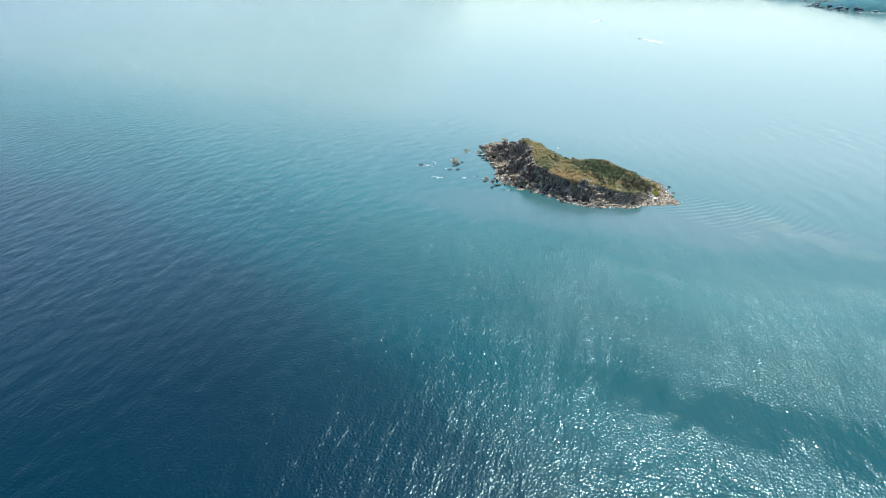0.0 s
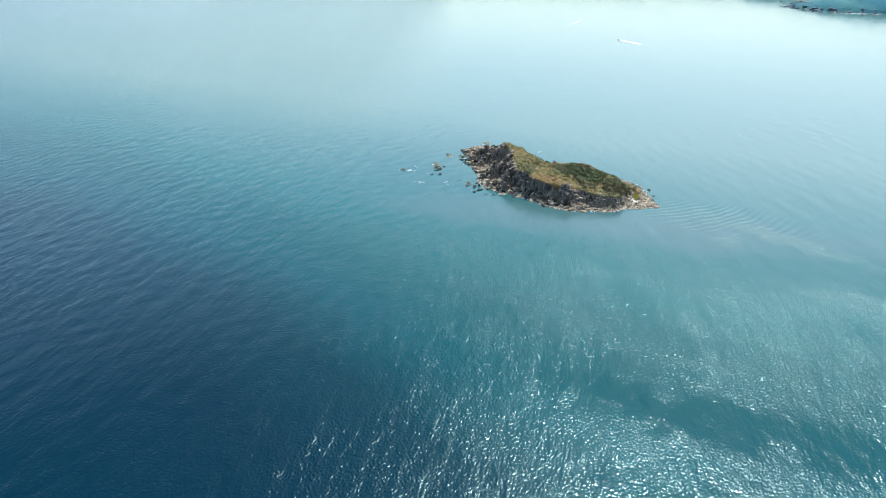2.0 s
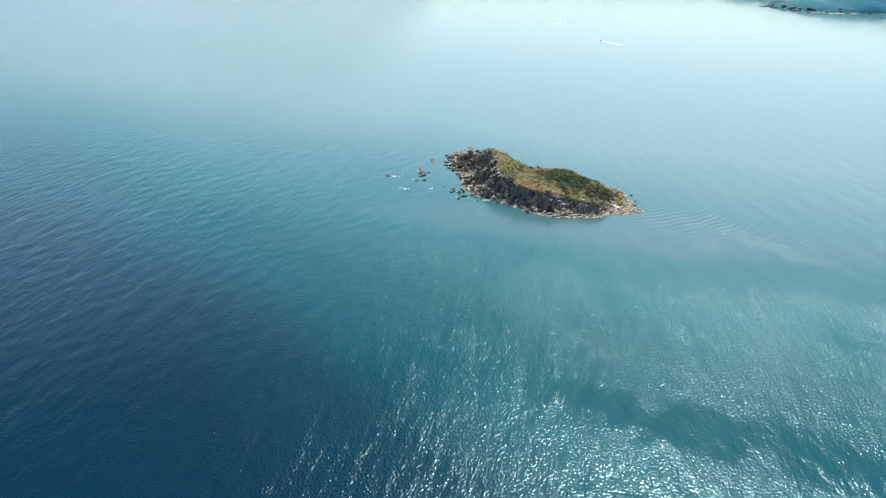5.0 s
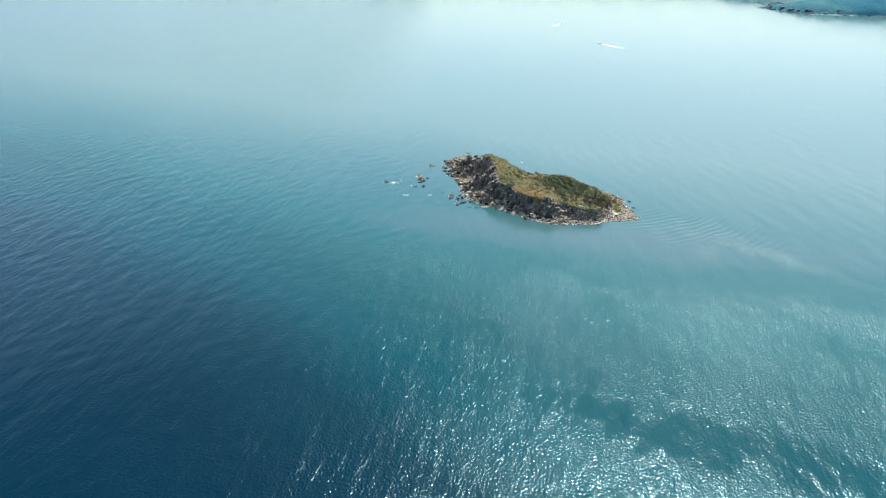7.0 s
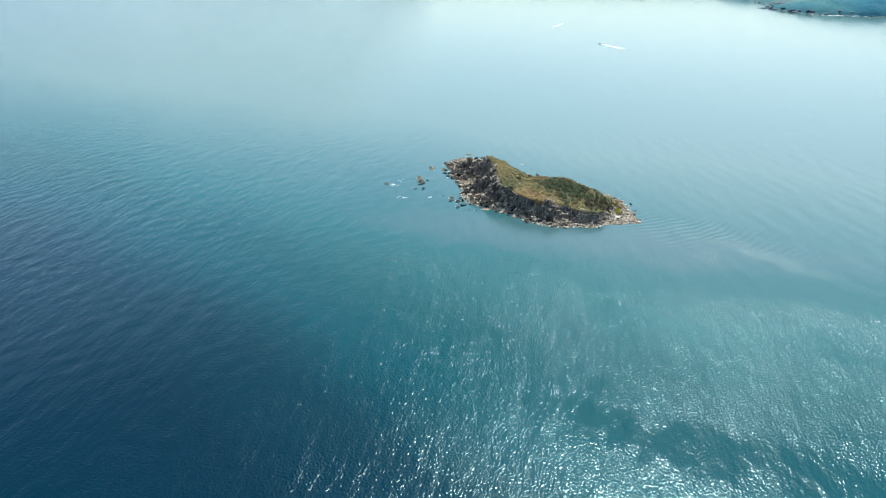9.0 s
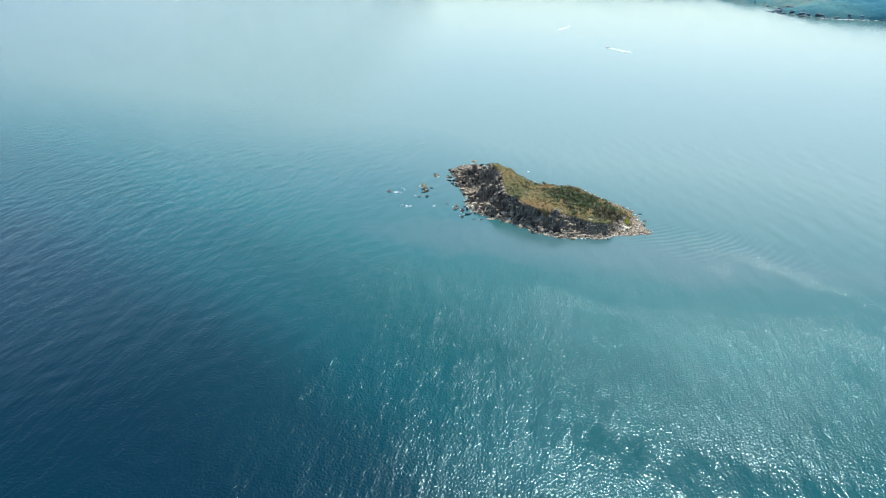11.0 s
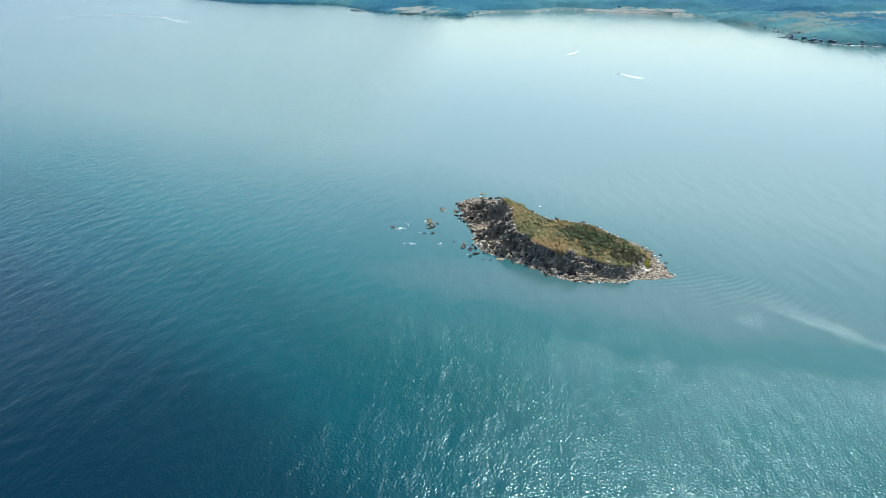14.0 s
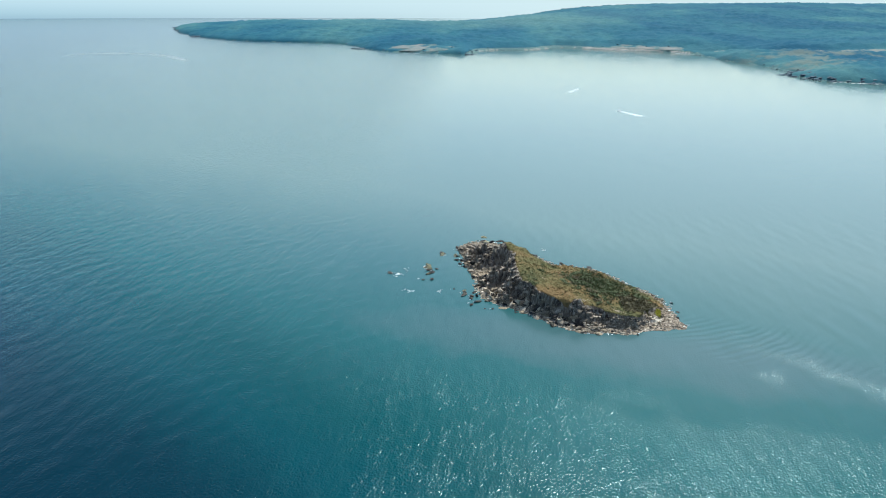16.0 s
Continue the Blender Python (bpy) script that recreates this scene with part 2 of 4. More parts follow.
def canopy_material():
    """Unbroken woodland far off: mottled, with lighter glades; its blue is haze painted into the colour."""
    m, nt, bs = material("hazed_hill_canopy")
    v = coords(nt)
    broad = noise_of(nt, coords(nt, (1, 0.3, 1)), 0.0042, 4, 0.6)
    fine = noise_of(nt, coords(nt, (1, 0.45, 1)), 0.035, 5, 0.7)
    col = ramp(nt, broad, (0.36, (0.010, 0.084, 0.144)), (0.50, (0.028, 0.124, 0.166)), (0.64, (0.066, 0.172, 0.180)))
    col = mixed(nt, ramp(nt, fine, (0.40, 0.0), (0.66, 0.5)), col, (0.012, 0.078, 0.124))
    # sunlit back of the headland painted paler by height, dry scrub above the cape
    up = nt.nodes.new("ShaderNodeSeparateXYZ")
    nt.links.new(v, up.inputs[0])
    lit_ridge = maths(nt, "MULTIPLY", maths(nt, "MULTIPLY", maths(nt, "SUBTRACT", up.outputs["Z"], 30.0), 0.08, True), patch_of(nt, v, (-400, 2500), 0, 900, 800))
    col = mixed(nt, maths(nt, "MULTIPLY", lit_ridge, 0.6), col, (0.105, 0.205, 0.200))
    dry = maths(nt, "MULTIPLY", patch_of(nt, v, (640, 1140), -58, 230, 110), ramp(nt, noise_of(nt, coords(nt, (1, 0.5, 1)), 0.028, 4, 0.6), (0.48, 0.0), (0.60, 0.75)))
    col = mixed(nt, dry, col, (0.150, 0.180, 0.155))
    nt.links.new(col, bs.inputs["Base Color"])
    bs.inputs["Roughness"].default_value = 0.95
    bs.inputs["Specular IOR Level"].default_value = 0.1
    nt.links.new(bump(nt, fine, 7.0, 0.5), bs.inputs["Normal"])
    return m


def plain_material(name, a, b, scale=1.0, rough=0.9):
    m, nt, bs = material(name)
    nt.links.new(ramp(nt, noise_of(nt, coords(nt), scale, 4, 0.6), (0.35, a), (0.65, b)), bs.inputs["Base Color"])
    bs.inputs["Roughness"].default_value = rough
    return m


WATER = water_material()
ROCK = rock_material("weathered_rock", (0.060, 0.044, 0.040), (0.32, 0.25, 0.185), (0.58, 0.51, 0.42), (0.54, 0.43, 0.30))
BOULDER = rock_material("shore_boulder", (0.20, 0.155, 0.11), (0.50, 0.40, 0.29), (0.62, 0.54, 0.43))
WET_ROCK = rock_material("wet_dark_rock", (0.018, 0.018, 0.022), (0.055, 0.05, 0.05), (0.13, 0.12, 0.09))
WEEDY_ROCK = rock_material("weedy_rock", (0.055, 0.060, 0.034), (0.24, 0.23, 0.13), (0.44, 0.42, 0.30))
TURF = turf_material()
LEAF = leaf_material("shrub_leaves", (0.078, 0.098, 0.043), (0.105, 0.126, 0.054), (0.145, 0.162, 0.074))
DULL_LEAF = leaf_material("dull_scrub", (0.085, 0.074, 0.042), (0.125, 0.108, 0.056), (0.170, 0.140, 0.076))
GRASS = leaf_material("grass_blades", (0.115, 0.090, 0.038), (0.145, 0.110, 0.048), (0.185, 0.140, 0.068))
REED = leaf_material("fresh_grass", (0.42, 0.42, 0.08), (0.54, 0.50, 0.10), (0.64, 0.58, 0.16))
BARK = plain_material("bark", (0.05, 0.04, 0.03), (0.10, 0.08, 0.06), 8)
FOAM = plain_material("sea_foam", (0.42, 0.50, 0.52), (0.82, 0.85, 0.85), 1.5)
SAND = plain_material("beach_sand", (0.25, 0.25, 0.23), (0.42, 0.40, 0.36), 0.05)
PEBBLE = plain_material("bleached_pebbles", (0.40, 0.34, 0.27), (0.66, 0.60, 0.50), 1.6)
# far meadow and bare ground: haze of the distance mixed into the colours
MEADOW = plain_material("hazed_dry_meadow", (0.085, 0.150, 0.148), (0.165, 0.180, 0.160), 0.03)
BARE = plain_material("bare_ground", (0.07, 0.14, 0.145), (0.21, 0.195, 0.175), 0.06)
# tree greens shifted to blue, so the colour itself carries the haze
WOOD = leaf_material("hazed_tree_canopy", (0.024, 0.100, 0.140), (0.040, 0.125, 0.150), (0.070, 0.155, 0.150))
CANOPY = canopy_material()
# dark rock lifted towards blue: painted haze
CLIFF = plain_material("hazed_coast_rock", (0.050, 0.096, 0.135), (0.105, 0.135, 0.155), 0.07)
HULL = plain_material("boat_hull", (0.78, 0.79, 0.80), (0.84, 0.85, 0.85), 3, 0.3)
SHADE_GLASS = plain_material("boat_glass", (0.02, 0.025, 0.03), (0.03, 0.035, 0.04), 3, 0.1)
LAND = land_material()


# ---- shapes ----
def hash2(i, j, seed):
    n = (i * 374761393 + j * 668265263 + seed * 974634777) & 0x7FFFFFFF
    n = ((n ^ (n >> 13)) * 1274126177) & 0x7FFFFFFF
    return ((n ^ (n >> 16)) & 0xFFFF) / 65535.0


def vnoise(x, y, seed=0):
    """Smooth value noise of arrays, 0 to 1, one lump a metre."""
    xi, yi = np.floor(x).astype(np.int64), np.floor(y).astype(np.int64)
    u, v = x - xi, y - yi
    u, v = u * u * (3 - 2 * u), v * v * (3 - 2 * v)
    a, b = hash2(xi, yi, seed), hash2(xi + 1, yi, seed)
    c, d = hash2(xi, yi + 1, seed), hash2(xi + 1, yi + 1, seed)
    return (a * (1 - u) + b * u) * (1 - v) + (c * (1 - u) + d * u) * v


def fbm(x, y, seed=0, octaves=4):
    s, f, w = 0, 1.0, 0.5
    for o in range(octaves):
        s, f, w = s + w * vnoise(x * f + 17.3 * o, y * f - 9.1 * o, seed + o), f * 2.03, w * 0.5
    return s


def blocks(x, y, seed=0):
    """Cellular noise: height of the nearest cell, and the distance to the second nearest less the nearest."""
    xi, yi = np.floor(x).astype(np.int64), np.floor(y).astype(np.int64)
    d1, d2, h = np.full(x.shape, 9.0), np.full(x.shape, 9.0), np.zeros(x.shape)
    for dx in (-1, 0, 1):
        for dy in (-1, 0, 1):
            cx, cy = xi + dx, yi + dy
            px, py = cx + hash2(cx, cy, seed), cy + hash2(cx, cy, seed + 50)
            d = np.hypot(px - x, py - y)
            nearer = d < d1
            d2 = np.where(nearer, d1, np.minimum(d2, d))
            h = np.where(nearer, hash2(cx, cy, seed + 99), h)
            d1 = np.where(nearer, d, d1)
    return h, d2 - d1


def smooth_loop(points, steps=6):
    """A closed Catmull-Rom curve through the points."""
    p = np.array(points, float)
    out = []
    for k in range(len(p)):
        a, b, c, d = p[k - 1], p[k], p[(k + 1) % len(p)], p[(k + 2) % len(p)]
        for s in np.arange(steps) / steps:
            out.append(0.5 * (2 * b + (c - a) * s + (2 * a - 5 * b + 4 * c - d) * s**2 + (3 * b - a - 3 * c + d) * s**3))
    return np.array(out)


def inside_by(loop, x, y):
    """Distance to a closed outline, positive inside."""
    best, odd = np.full(x.shape, 1e9), np.zeros(x.shape, bool)
    for (ax, ay), (bx, by) in zip(loop, np.roll(loop, -1, 0)):
        ex, ey = bx - ax, by - ay
        s = np.clip(((x - ax) * ex + (y - ay) * ey) / (ex * ex + ey * ey + 1e-9), 0, 1)
        best = np.minimum(best, np.hypot(x - ax - s * ex, y - ay - s * ey))
        if ey != 0:
            odd ^= ((ay > y) != (by > y)) & (x < ax + (y - ay) * ex / ey)
    return np.where(odd, best, -best)


def sheet(name, x, y, z, keep, mat, smooth=True):
    """A mesh from a grid of places, with the cells that keep names."""
    ny, nx = x.shape
    ids = np.arange(nx * ny).reshape(ny, nx)
    cell = keep[:-1, :-1] & keep[1:, :-1] & keep[:-1, 1:] & keep[1:, 1:]
    quads = np.stack([ids[:-1, :-1], ids[:-1, 1:], ids[1:, 1:], ids[1:, :-1]], -1)[cell]
    used = np.unique(quads)
    to = np.zeros(nx * ny, np.int64)
    to[used] = np.arange(len(used))
    me = bpy.data.meshes.new(name)
    me.from_pydata(np.stack([x, y, z], -1).reshape(-1, 3)[used].tolist(), [], to[quads].tolist())
    me.materials.append(mat)
    if smooth:
        me.polygons.foreach_set("use_smooth", np.ones(len(me.polygons), bool))
    return new(name, me)


def part(name, bm, mat, parent=None, label=""):
    me = bpy.data.meshes.new(name)
    bm.to_mesh(me)
    bm.free()
    if mat:
        me.materials.append(mat)
    ob = new(name, me)
    ob.parent = parent
    return tagged(ob, label)


# ---- the sea ----
def spread(lo, hi, step, first, last, grow=1.16):
    mid = list(np.arange(lo, hi, step))
    up, s = [mid[-1]], step
    while up[-1] < last:
        s *= grow
        up.append(up[-1] + s)
    down, s = [mid[0]], step
    while down[-1] > first:
        s *= grow
        down.append(down[-1] - s)
    return np.array(down[:0:-1] + mid + up[1:])


def sea():
    xs, ys = spread(-170, 200, 0.9, -6500, 6500), spread(40, 330, 0.9, -2500, 6500)
    x, y = np.meshgrid(xs, ys)
    rng = np.random.default_rng(4)
    z = np.zeros(x.shape)
    for _ in range(26):
        length = rng.uniform(3.0, 13.0)
        turn = radians(-10) + rng.normal(0, 0.45)
        k = 2 * math.pi / length
        z += 0.0040 * length * rng.uniform(0.3, 1) * np.sin(k * (x * math.cos(turn) + y * math.sin(turn)) + rng.uniform(0, 6.3)) / 3
    fade = np.clip((235 - np.abs(x - 15)) / 60, 0, 1) * np.clip((225 - np.abs(y - 160)) / 70, 0, 1)
    z *= fade
    ob = sheet("water", x, y, z, np.ones(x.shape, bool), WATER)
    tagged(ob, "wind-rippled teal sea with sun glitter and calm slicks", "sea", kind="structure")


sea()

# ---- the islet ----
SHORE = smooth_loop([(6.8, 287), (8.4, 273), (9.4, 265), (13, 250), (13.7, 236), (19, 227.5), (24, 223.5), (32, 216.6), (37.5, 210),
                     (42.5, 206.7), (47, 204.6), (55, 204.7), (60, 204), (67.5, 207), (78, 208.3), (77.7, 213.5), (78, 226), (77, 234),
                     (71, 242), (63, 256), (56.5, 262), (50, 265), (44.5, 267), (38, 276), (29, 286), (23, 292), (16.5, 295.5)])
RIM = smooth_loop([(25, 274), (24.3, 268), (25.5, 262), (28, 256), (27.2, 250), (26.4, 245), (27.0, 238), (28, 233), (30, 227), (33, 221.2), (36, 217.6), (40, 215.4),
                   (43.5, 214.4), (47, 213.2), (52, 212.2), (57, 209.6), (63, 209), (67.6, 213.2), (71.4, 217.4), (70.5, 223), (66, 230), (60, 235.5), (52, 240), (43, 246), (36, 254), (29, 265)])
TOPS = [(15, 286, 3.6), (18, 271, 5.2), (24, 248, 10.2), (25, 238, 9.0), (28, 262, 9.8), (36, 256, 6.8), (33, 229, 7.9), (41, 222, 7.3),
        (43, 248, 5.0), (55, 239, 8.4), (50, 220, 5.6), (60, 213, 4.2), (64, 230, 6.5), (70, 217, 3.0), (74, 229, 1.4), (76, 212, 1.2)]


def dip(x, y, centre, half, turn=0.0, power=4):
    """A flat-bottomed oval hollow, one inside and nought outside."""
    c, s = math.cos(radians(turn)), math.sin(radians(turn))
    u, v = (x - centre[0]) * c + (y - centre[1]) * s, (y - centre[1]) * c - (x - centre[0]) * s
    return np.exp(-((np.abs(u) / half[0]) ** power) - (np.abs(v) / half[1]) ** power)


def islet_height(x, y):
    """Height of the bare islet, and how far inside the turf's edge."""
    wob = 1.6 * (fbm(x / 3, y / 3, 5) - 0.47)
    d, r = inside_by(SHORE, x, y) + wob, inside_by(RIM, x, y) + 1.5 * wob + 4 * (fbm(x / 7 + 3, y / 7, 57, 3) - 0.44)
    top, w = 0, 0
    for a, b, h in TOPS:
        k = 1 / ((x - a) ** 2 + (y - b) ** 2 + 40) ** 1.5
        top, w = top + k * h, w + k
    top = top / w
    s = np.clip(d / np.maximum(d - np.minimum(r, 0), 1e-6), 0, 1)
    s = np.where(r >= 0, 1.0, np.where(d <= 0, 0.0, s))
    h0, e0 = blocks(x / 5.0 + 0.3 * wob, y / 4.0, 10)
    h1, e1 = blocks(x / 2.2 + 0.2 * wob, y / 1.8, 11)
    h2, e2 = blocks(x / 0.95 + 3, y / 0.85, 12)
    lee = np.clip(((x - 24) * 0.713 + (y - 270) * 0.70 + 3) / 6, 0, 1) * np.clip((x - 20) / 5, 0, 1)
    craggy = np.clip(1.3 - 1.3 * s**3, 0, 1) * np.clip(d / 1.5, 0, 1) * (1 - 0.6 * lee)
    # a cove with a steep back wall, a second hollow beyond its spur, a notch in the south face
    cove = dip(x, y, (17.0, 254.8), (8.2, 5.6), 8, 6)
    hollow = dip(x, y, (19.5, 238.5), (4.2, 3.2), 30)
    notch = dip(x, y, (41.2, 210.5), (1.6, 4.2), 15)
    top = top * (1 - 0.86 * cove - 0.62 * hollow - 0.5 * notch)
    # ribs run down the west and south faces, with gullies between
    spit = np.clip((x - 46) / 8, 0, 1) * np.clip((232 - y) / 8, 0, 1)
    rib = np.abs(2 * vnoise((0.80 * x + 0.60 * y) / 3.4 + 1.2 * fbm(x / 5, y / 5, 19), (0.6 * x - 0.8 * y) / 14, 23) - 1)
    lean = np.clip(s + 0.26 * (rib - 0.42) * np.clip(4 * s * (1 - s), 0, 1) + 0.16 * (h0 - 0.5) * np.clip(6 * s * (1 - s), 0, 1), 0, 1)
    # a low boulder apron below a broken face, a spit in the south-east, a gentle back
    face = np.clip((lean - 0.24) / 0.72, 0, 1)
    face = 0.14 * np.clip(s / 0.24, 0, 1) + 0.86 * face ** 1.1
    gentle = np.maximum(spit, lee)
    brow = 1 - 0.6 * np.clip((s - 0.45) / 0.3, 0, 1)
    z = top * (face * (1 - gentle) + s**1.9 * gentle) + craggy * (2.2 * (h0 - 0.45) + brow * (1.7 * (h1 - 0.45) + 1.0 * (h2 - 0.4) - 1.8 * np.clip(0.2 - e1, 0, 1))) * np.clip(top / 6, 0.22, 1)
    # broken ledges: the cliffs step down in shelves of uneven height
    rise = 1.3 + 1.1 * h0
    graded = (z + 1.5 * h1) / rise
    part_ = graded - np.floor(graded)
    stepped = (np.floor(graded) + np.clip((part_ - 0.66) / 0.34, 0, 1)) * rise - 1.5 * h1
    z = z + (stepped - z) * 0.65 * np.clip(craggy * 1.5, 0, 1)
    # the bare ridge behind the cove, and a pale outcrop on the south face
    z = z + 2.0 * dip(x, y, (19.0, 265.6), (7.5, 3.6), 14) * (0.75 + 0.5 * h1)
    z = z + 0.7 * dip(x, y, (45.0, 211.8), (2.6, 1.7), -40) * (0.7 + 0.6 * h1)
    z = np.where(d > 0, np.maximum(z, 0.15 * np.clip(d, 0, 1)), 0) + np.clip(d, -3, 0) * 0.8
    z += np.clip(d / 6, 0, 1) * 0.6 * (fbm(x / 5, y / 5, 31) - 0.47)
    back_side = (x - 24) * 0.713 + (y - 270) * 0.70 + 7.5
    turf = np.maximum(r, np.minimum(np.minimum(d - 1.5 + 1.5 * wob, back_side), np.minimum(x - 26.5 + 2 * wob, np.maximum(y - 222, 69 - x))))
    turf = np.maximum(turf, np.minimum(d - 4.0, np.minimum(x - 25.0, y - 264) + 2 * wob))
    turf = np.minimum(turf, 4 - 9 * dip(x, y, (45.0, 211.8), (3.2, 2.2), -40))
    return z, turf, d


def islet():
    root = tagged(new("islet"), "rocky islet with dry grass, green scrub and dark cliffs", "island")
    step = 0.27
    x, y = np.meshgrid(np.arange(0, 86, step), np.arange(198, 304, step))
    z, r, d = islet_height(x, y)
    ob = sheet("rock_mass", x, y, z, d > -2.5, ROCK, smooth=False)
    ob.parent = root
    tagged(ob, "dark jagged rock with pale weathered ledges")
    tz = z + np.clip(r * 0.4, -0.3, 0.22) + 0.25 * (fbm(x / 1.1, y / 1.1, 44) - 0.45)
    ob = sheet("turf", x, y, tz, r > -0.4, TURF)
    ob.parent = root
    tagged(ob, "dry ochre grass with greener patches")
    keep = dip(x, y, (71.0, 212.0), (3.6, 1.7), 35, 2) + 0.5 * (fbm(x / 1.4, y / 1.4, 13) - 0.47) > 0.40
    ob = sheet("pebble_bank", x, y, z + 0.14, keep & (d > 0.3), PEBBLE)
    ob.parent = root
    tagged(ob, "bleached bank of fine pebbles")
    return root


islet()


def stone_mesh(name, rng, mat, level=2, flat=0.7):
    """One angular, weathered stone about a metre across."""
    bm = bmesh.new()
    bmesh.ops.create_icosphere(bm, subdivisions=level, radius=0.5)
    planes = [Vector(rng.normal(0, 1, 3)).normalized() for _ in range(11)]
    reach = rng.uniform(0.20, 0.40, 11)
    shift = Vector(rng.uniform(0, 50, 3))
    for v in bm.verts:
        p = v.co * (1 + 0.35 * noise.noise(v.co * 2.2 + shift))
        for n, k in zip(planes, reach):
            over = p.dot(n) - k
            if over > 0:
                p -= n * over * 0.96
        v.co = Vector((p.x * 1.6, p.y * 1.15, p.z * flat * 0.95))
    me = bpy.data.meshes.new(name)
    bm.to_mesh(me)
    bm.free()
    me.materials.append(mat)
    return me


GX, GY = np.meshgrid(np.arange(0, 90, 0.3), np.arange(195, 306, 0.3))
GRID = islet_height(GX, GY)


def on_islet(px, py):
    """Height, turf and shore distance at one place, from a fine grid."""
    i, j = min(max(int(round((py - 195) / 0.3)), 0), GX.shape[0] - 1), min(max(int(round(px / 0.3)), 0), GX.shape[1] - 1)
    return GRID[0][i, j : j + 1], GRID[1][i, j : j + 1], GRID[2][i, j : j + 1]


def boulders():
    rng = np.random.default_rng(21)
    pale = [stone_mesh("boulder", rng, BOULDER) for _ in range(8)]
    dark = [stone_mesh("boulder", rng, WET_ROCK) for _ in range(5)]
    rock = [stone_mesh("boulder", rng, ROCK) for _ in range(4)]
    made = 0
    loop = SHORE
    while made < 300:
        k = rng.integers(len(loop))
        a, b = loop[k], loop[(k + 1) % len(loop)]
        out = np.array([b[1] - a[1], a[0] - b[0]])
        out = -out / (np.linalg.norm(out) + 1e-9)
        far_side = (a[0] - 24) * 0.713 + (a[1] - 270) * 0.70 > 6
        if far_side and rng.random() < 0.75:
            continue
        if vnoise(np.array([a[0] / 5]), np.array([a[1] / 5]), 41)[0] < rng.uniform(0.1, 0.6):
            continue
        p = a + (b - a) * rng.random() + out * rng.normal(-1.4, 1.9) * (1 if a[1] > 215 else 1.25)
        z, turf, d = on_islet(*p)
        if turf[0] > -0.4 or d[0] < (-2.6 if rng.random() < 0.2 else -0.9) or d[0] > 6:
            continue
        size = float(np.clip(rng.lognormal(0.30, 0.55), 0.6, 2.9)) * (0.5 if a[0] > 52 else 1.0)
        low = d[0] < 0.7
        north = p[1] > 262
        me = (dark if (low or north) and rng.random() < (0.72 if north else 0.5) else pale if rng.random() < (0.25 if north else 0.6) else rock)
        ob = new("boulder", me[rng.integers(len(me))])
        ob.location = (p[0], p[1], max(float(z[0]), -0.35) + 0.08 * size)
        ob.rotation_euler = (rng.normal(0, 0.25), rng.normal(0, 0.25), rng.uniform(0, 6.3))
        ob.scale = (size * rng.uniform(0.85, 1.35), size * rng.uniform(0.8, 1.1), size * rng.uniform(0.75, 1.1))
        tagged(ob, "dark wet boulder lying at the water's edge" if me is dark else "pale weathered boulder on the islet's rocky shore", "boulder", "shore boulders")
        made += 1
    # pale slabs of the outcrop on the south face, and along the brow of the cove
    spots = [(43.2, 212.4, 1.6), (44.6, 211.6, 1.9), (46.2, 211.0, 1.6), (45.2, 209.9, 1.4), (47.4, 210.2, 1.3), (43.6, 210.8, 1.3), (48.4, 211.4, 1.2), (44.0, 209.2, 1.1), (46.4, 209.4, 1.0)]
    spots += [(14.5 + 1.5 * k, 263.6 + 0.75 * k + rng.normal(0, 0.4), rng.uniform(1.2, 2.0)) for k in range(7)]
    spots += [(12 + rng.uniform(0, 9), 276 + rng.uniform(0, 13), rng.uniform(0.9, 1.7)) for _ in range(7)]
    for x, y, size in spots:
        kind = rock if x > 40 else pale
        ob = new("boulder", kind[rng.integers(len(kind))])
        ob.location = (x, y, float(on_islet(x, y)[0][0]) + 0.14 * size)
        ob.rotation_euler = (rng.normal(-0.2, 0.12), rng.normal(0.1, 0.12), rng.uniform(-0.5, 0.5))
        ob.scale = (size, size * rng.uniform(0.75, 1.0), size * 0.6)
        tagged(ob, "pale sunlit slab of rock lying on the cliff", "boulder", "shore boulders")


boulders()


def merged(name, makers, mat, smooth=False):
    """One mesh from (verts, faces) pieces."""
    vs, fs, n = [], [], 0
    for v, f in makers:
        vs.append(v)
        fs += [[i + n for i in q] for q in f]
        n += len(v)
    me = bpy.data.meshes.new(name)
    me.from_pydata(np.concatenate(vs).tolist(), [], fs)
    me.materials.append(mat)
    if smooth:
        me.polygons.foreach_set("use_smooth", np.ones(len(me.polygons), bool))
    return new(name, me)


def template(level):
    bm = bmesh.new()
    bmesh.ops.create_icosphere(bm, subdivisions=level, radius=0.5)
    v = np.array([w.co[:] for w in bm.verts])
    f = [[w.index for w in q.verts] for q in bm.faces]
    bm.free()
    return v, f


BALL, BALL_FACES = template(1)
LUMP, LUMP_FACES = template(2)
SLAB = np.array([(a, b, c) for a in (-0.5, 0.5) for b in (-0.5, 0.5) for c in (-0.5, 0.5)])
SLAB_FACES = [[0, 1, 3, 2], [4, 6, 7, 5], [0, 4, 5, 1], [2, 3, 7, 6], [0, 2, 6, 4], [1, 5, 7, 3]]


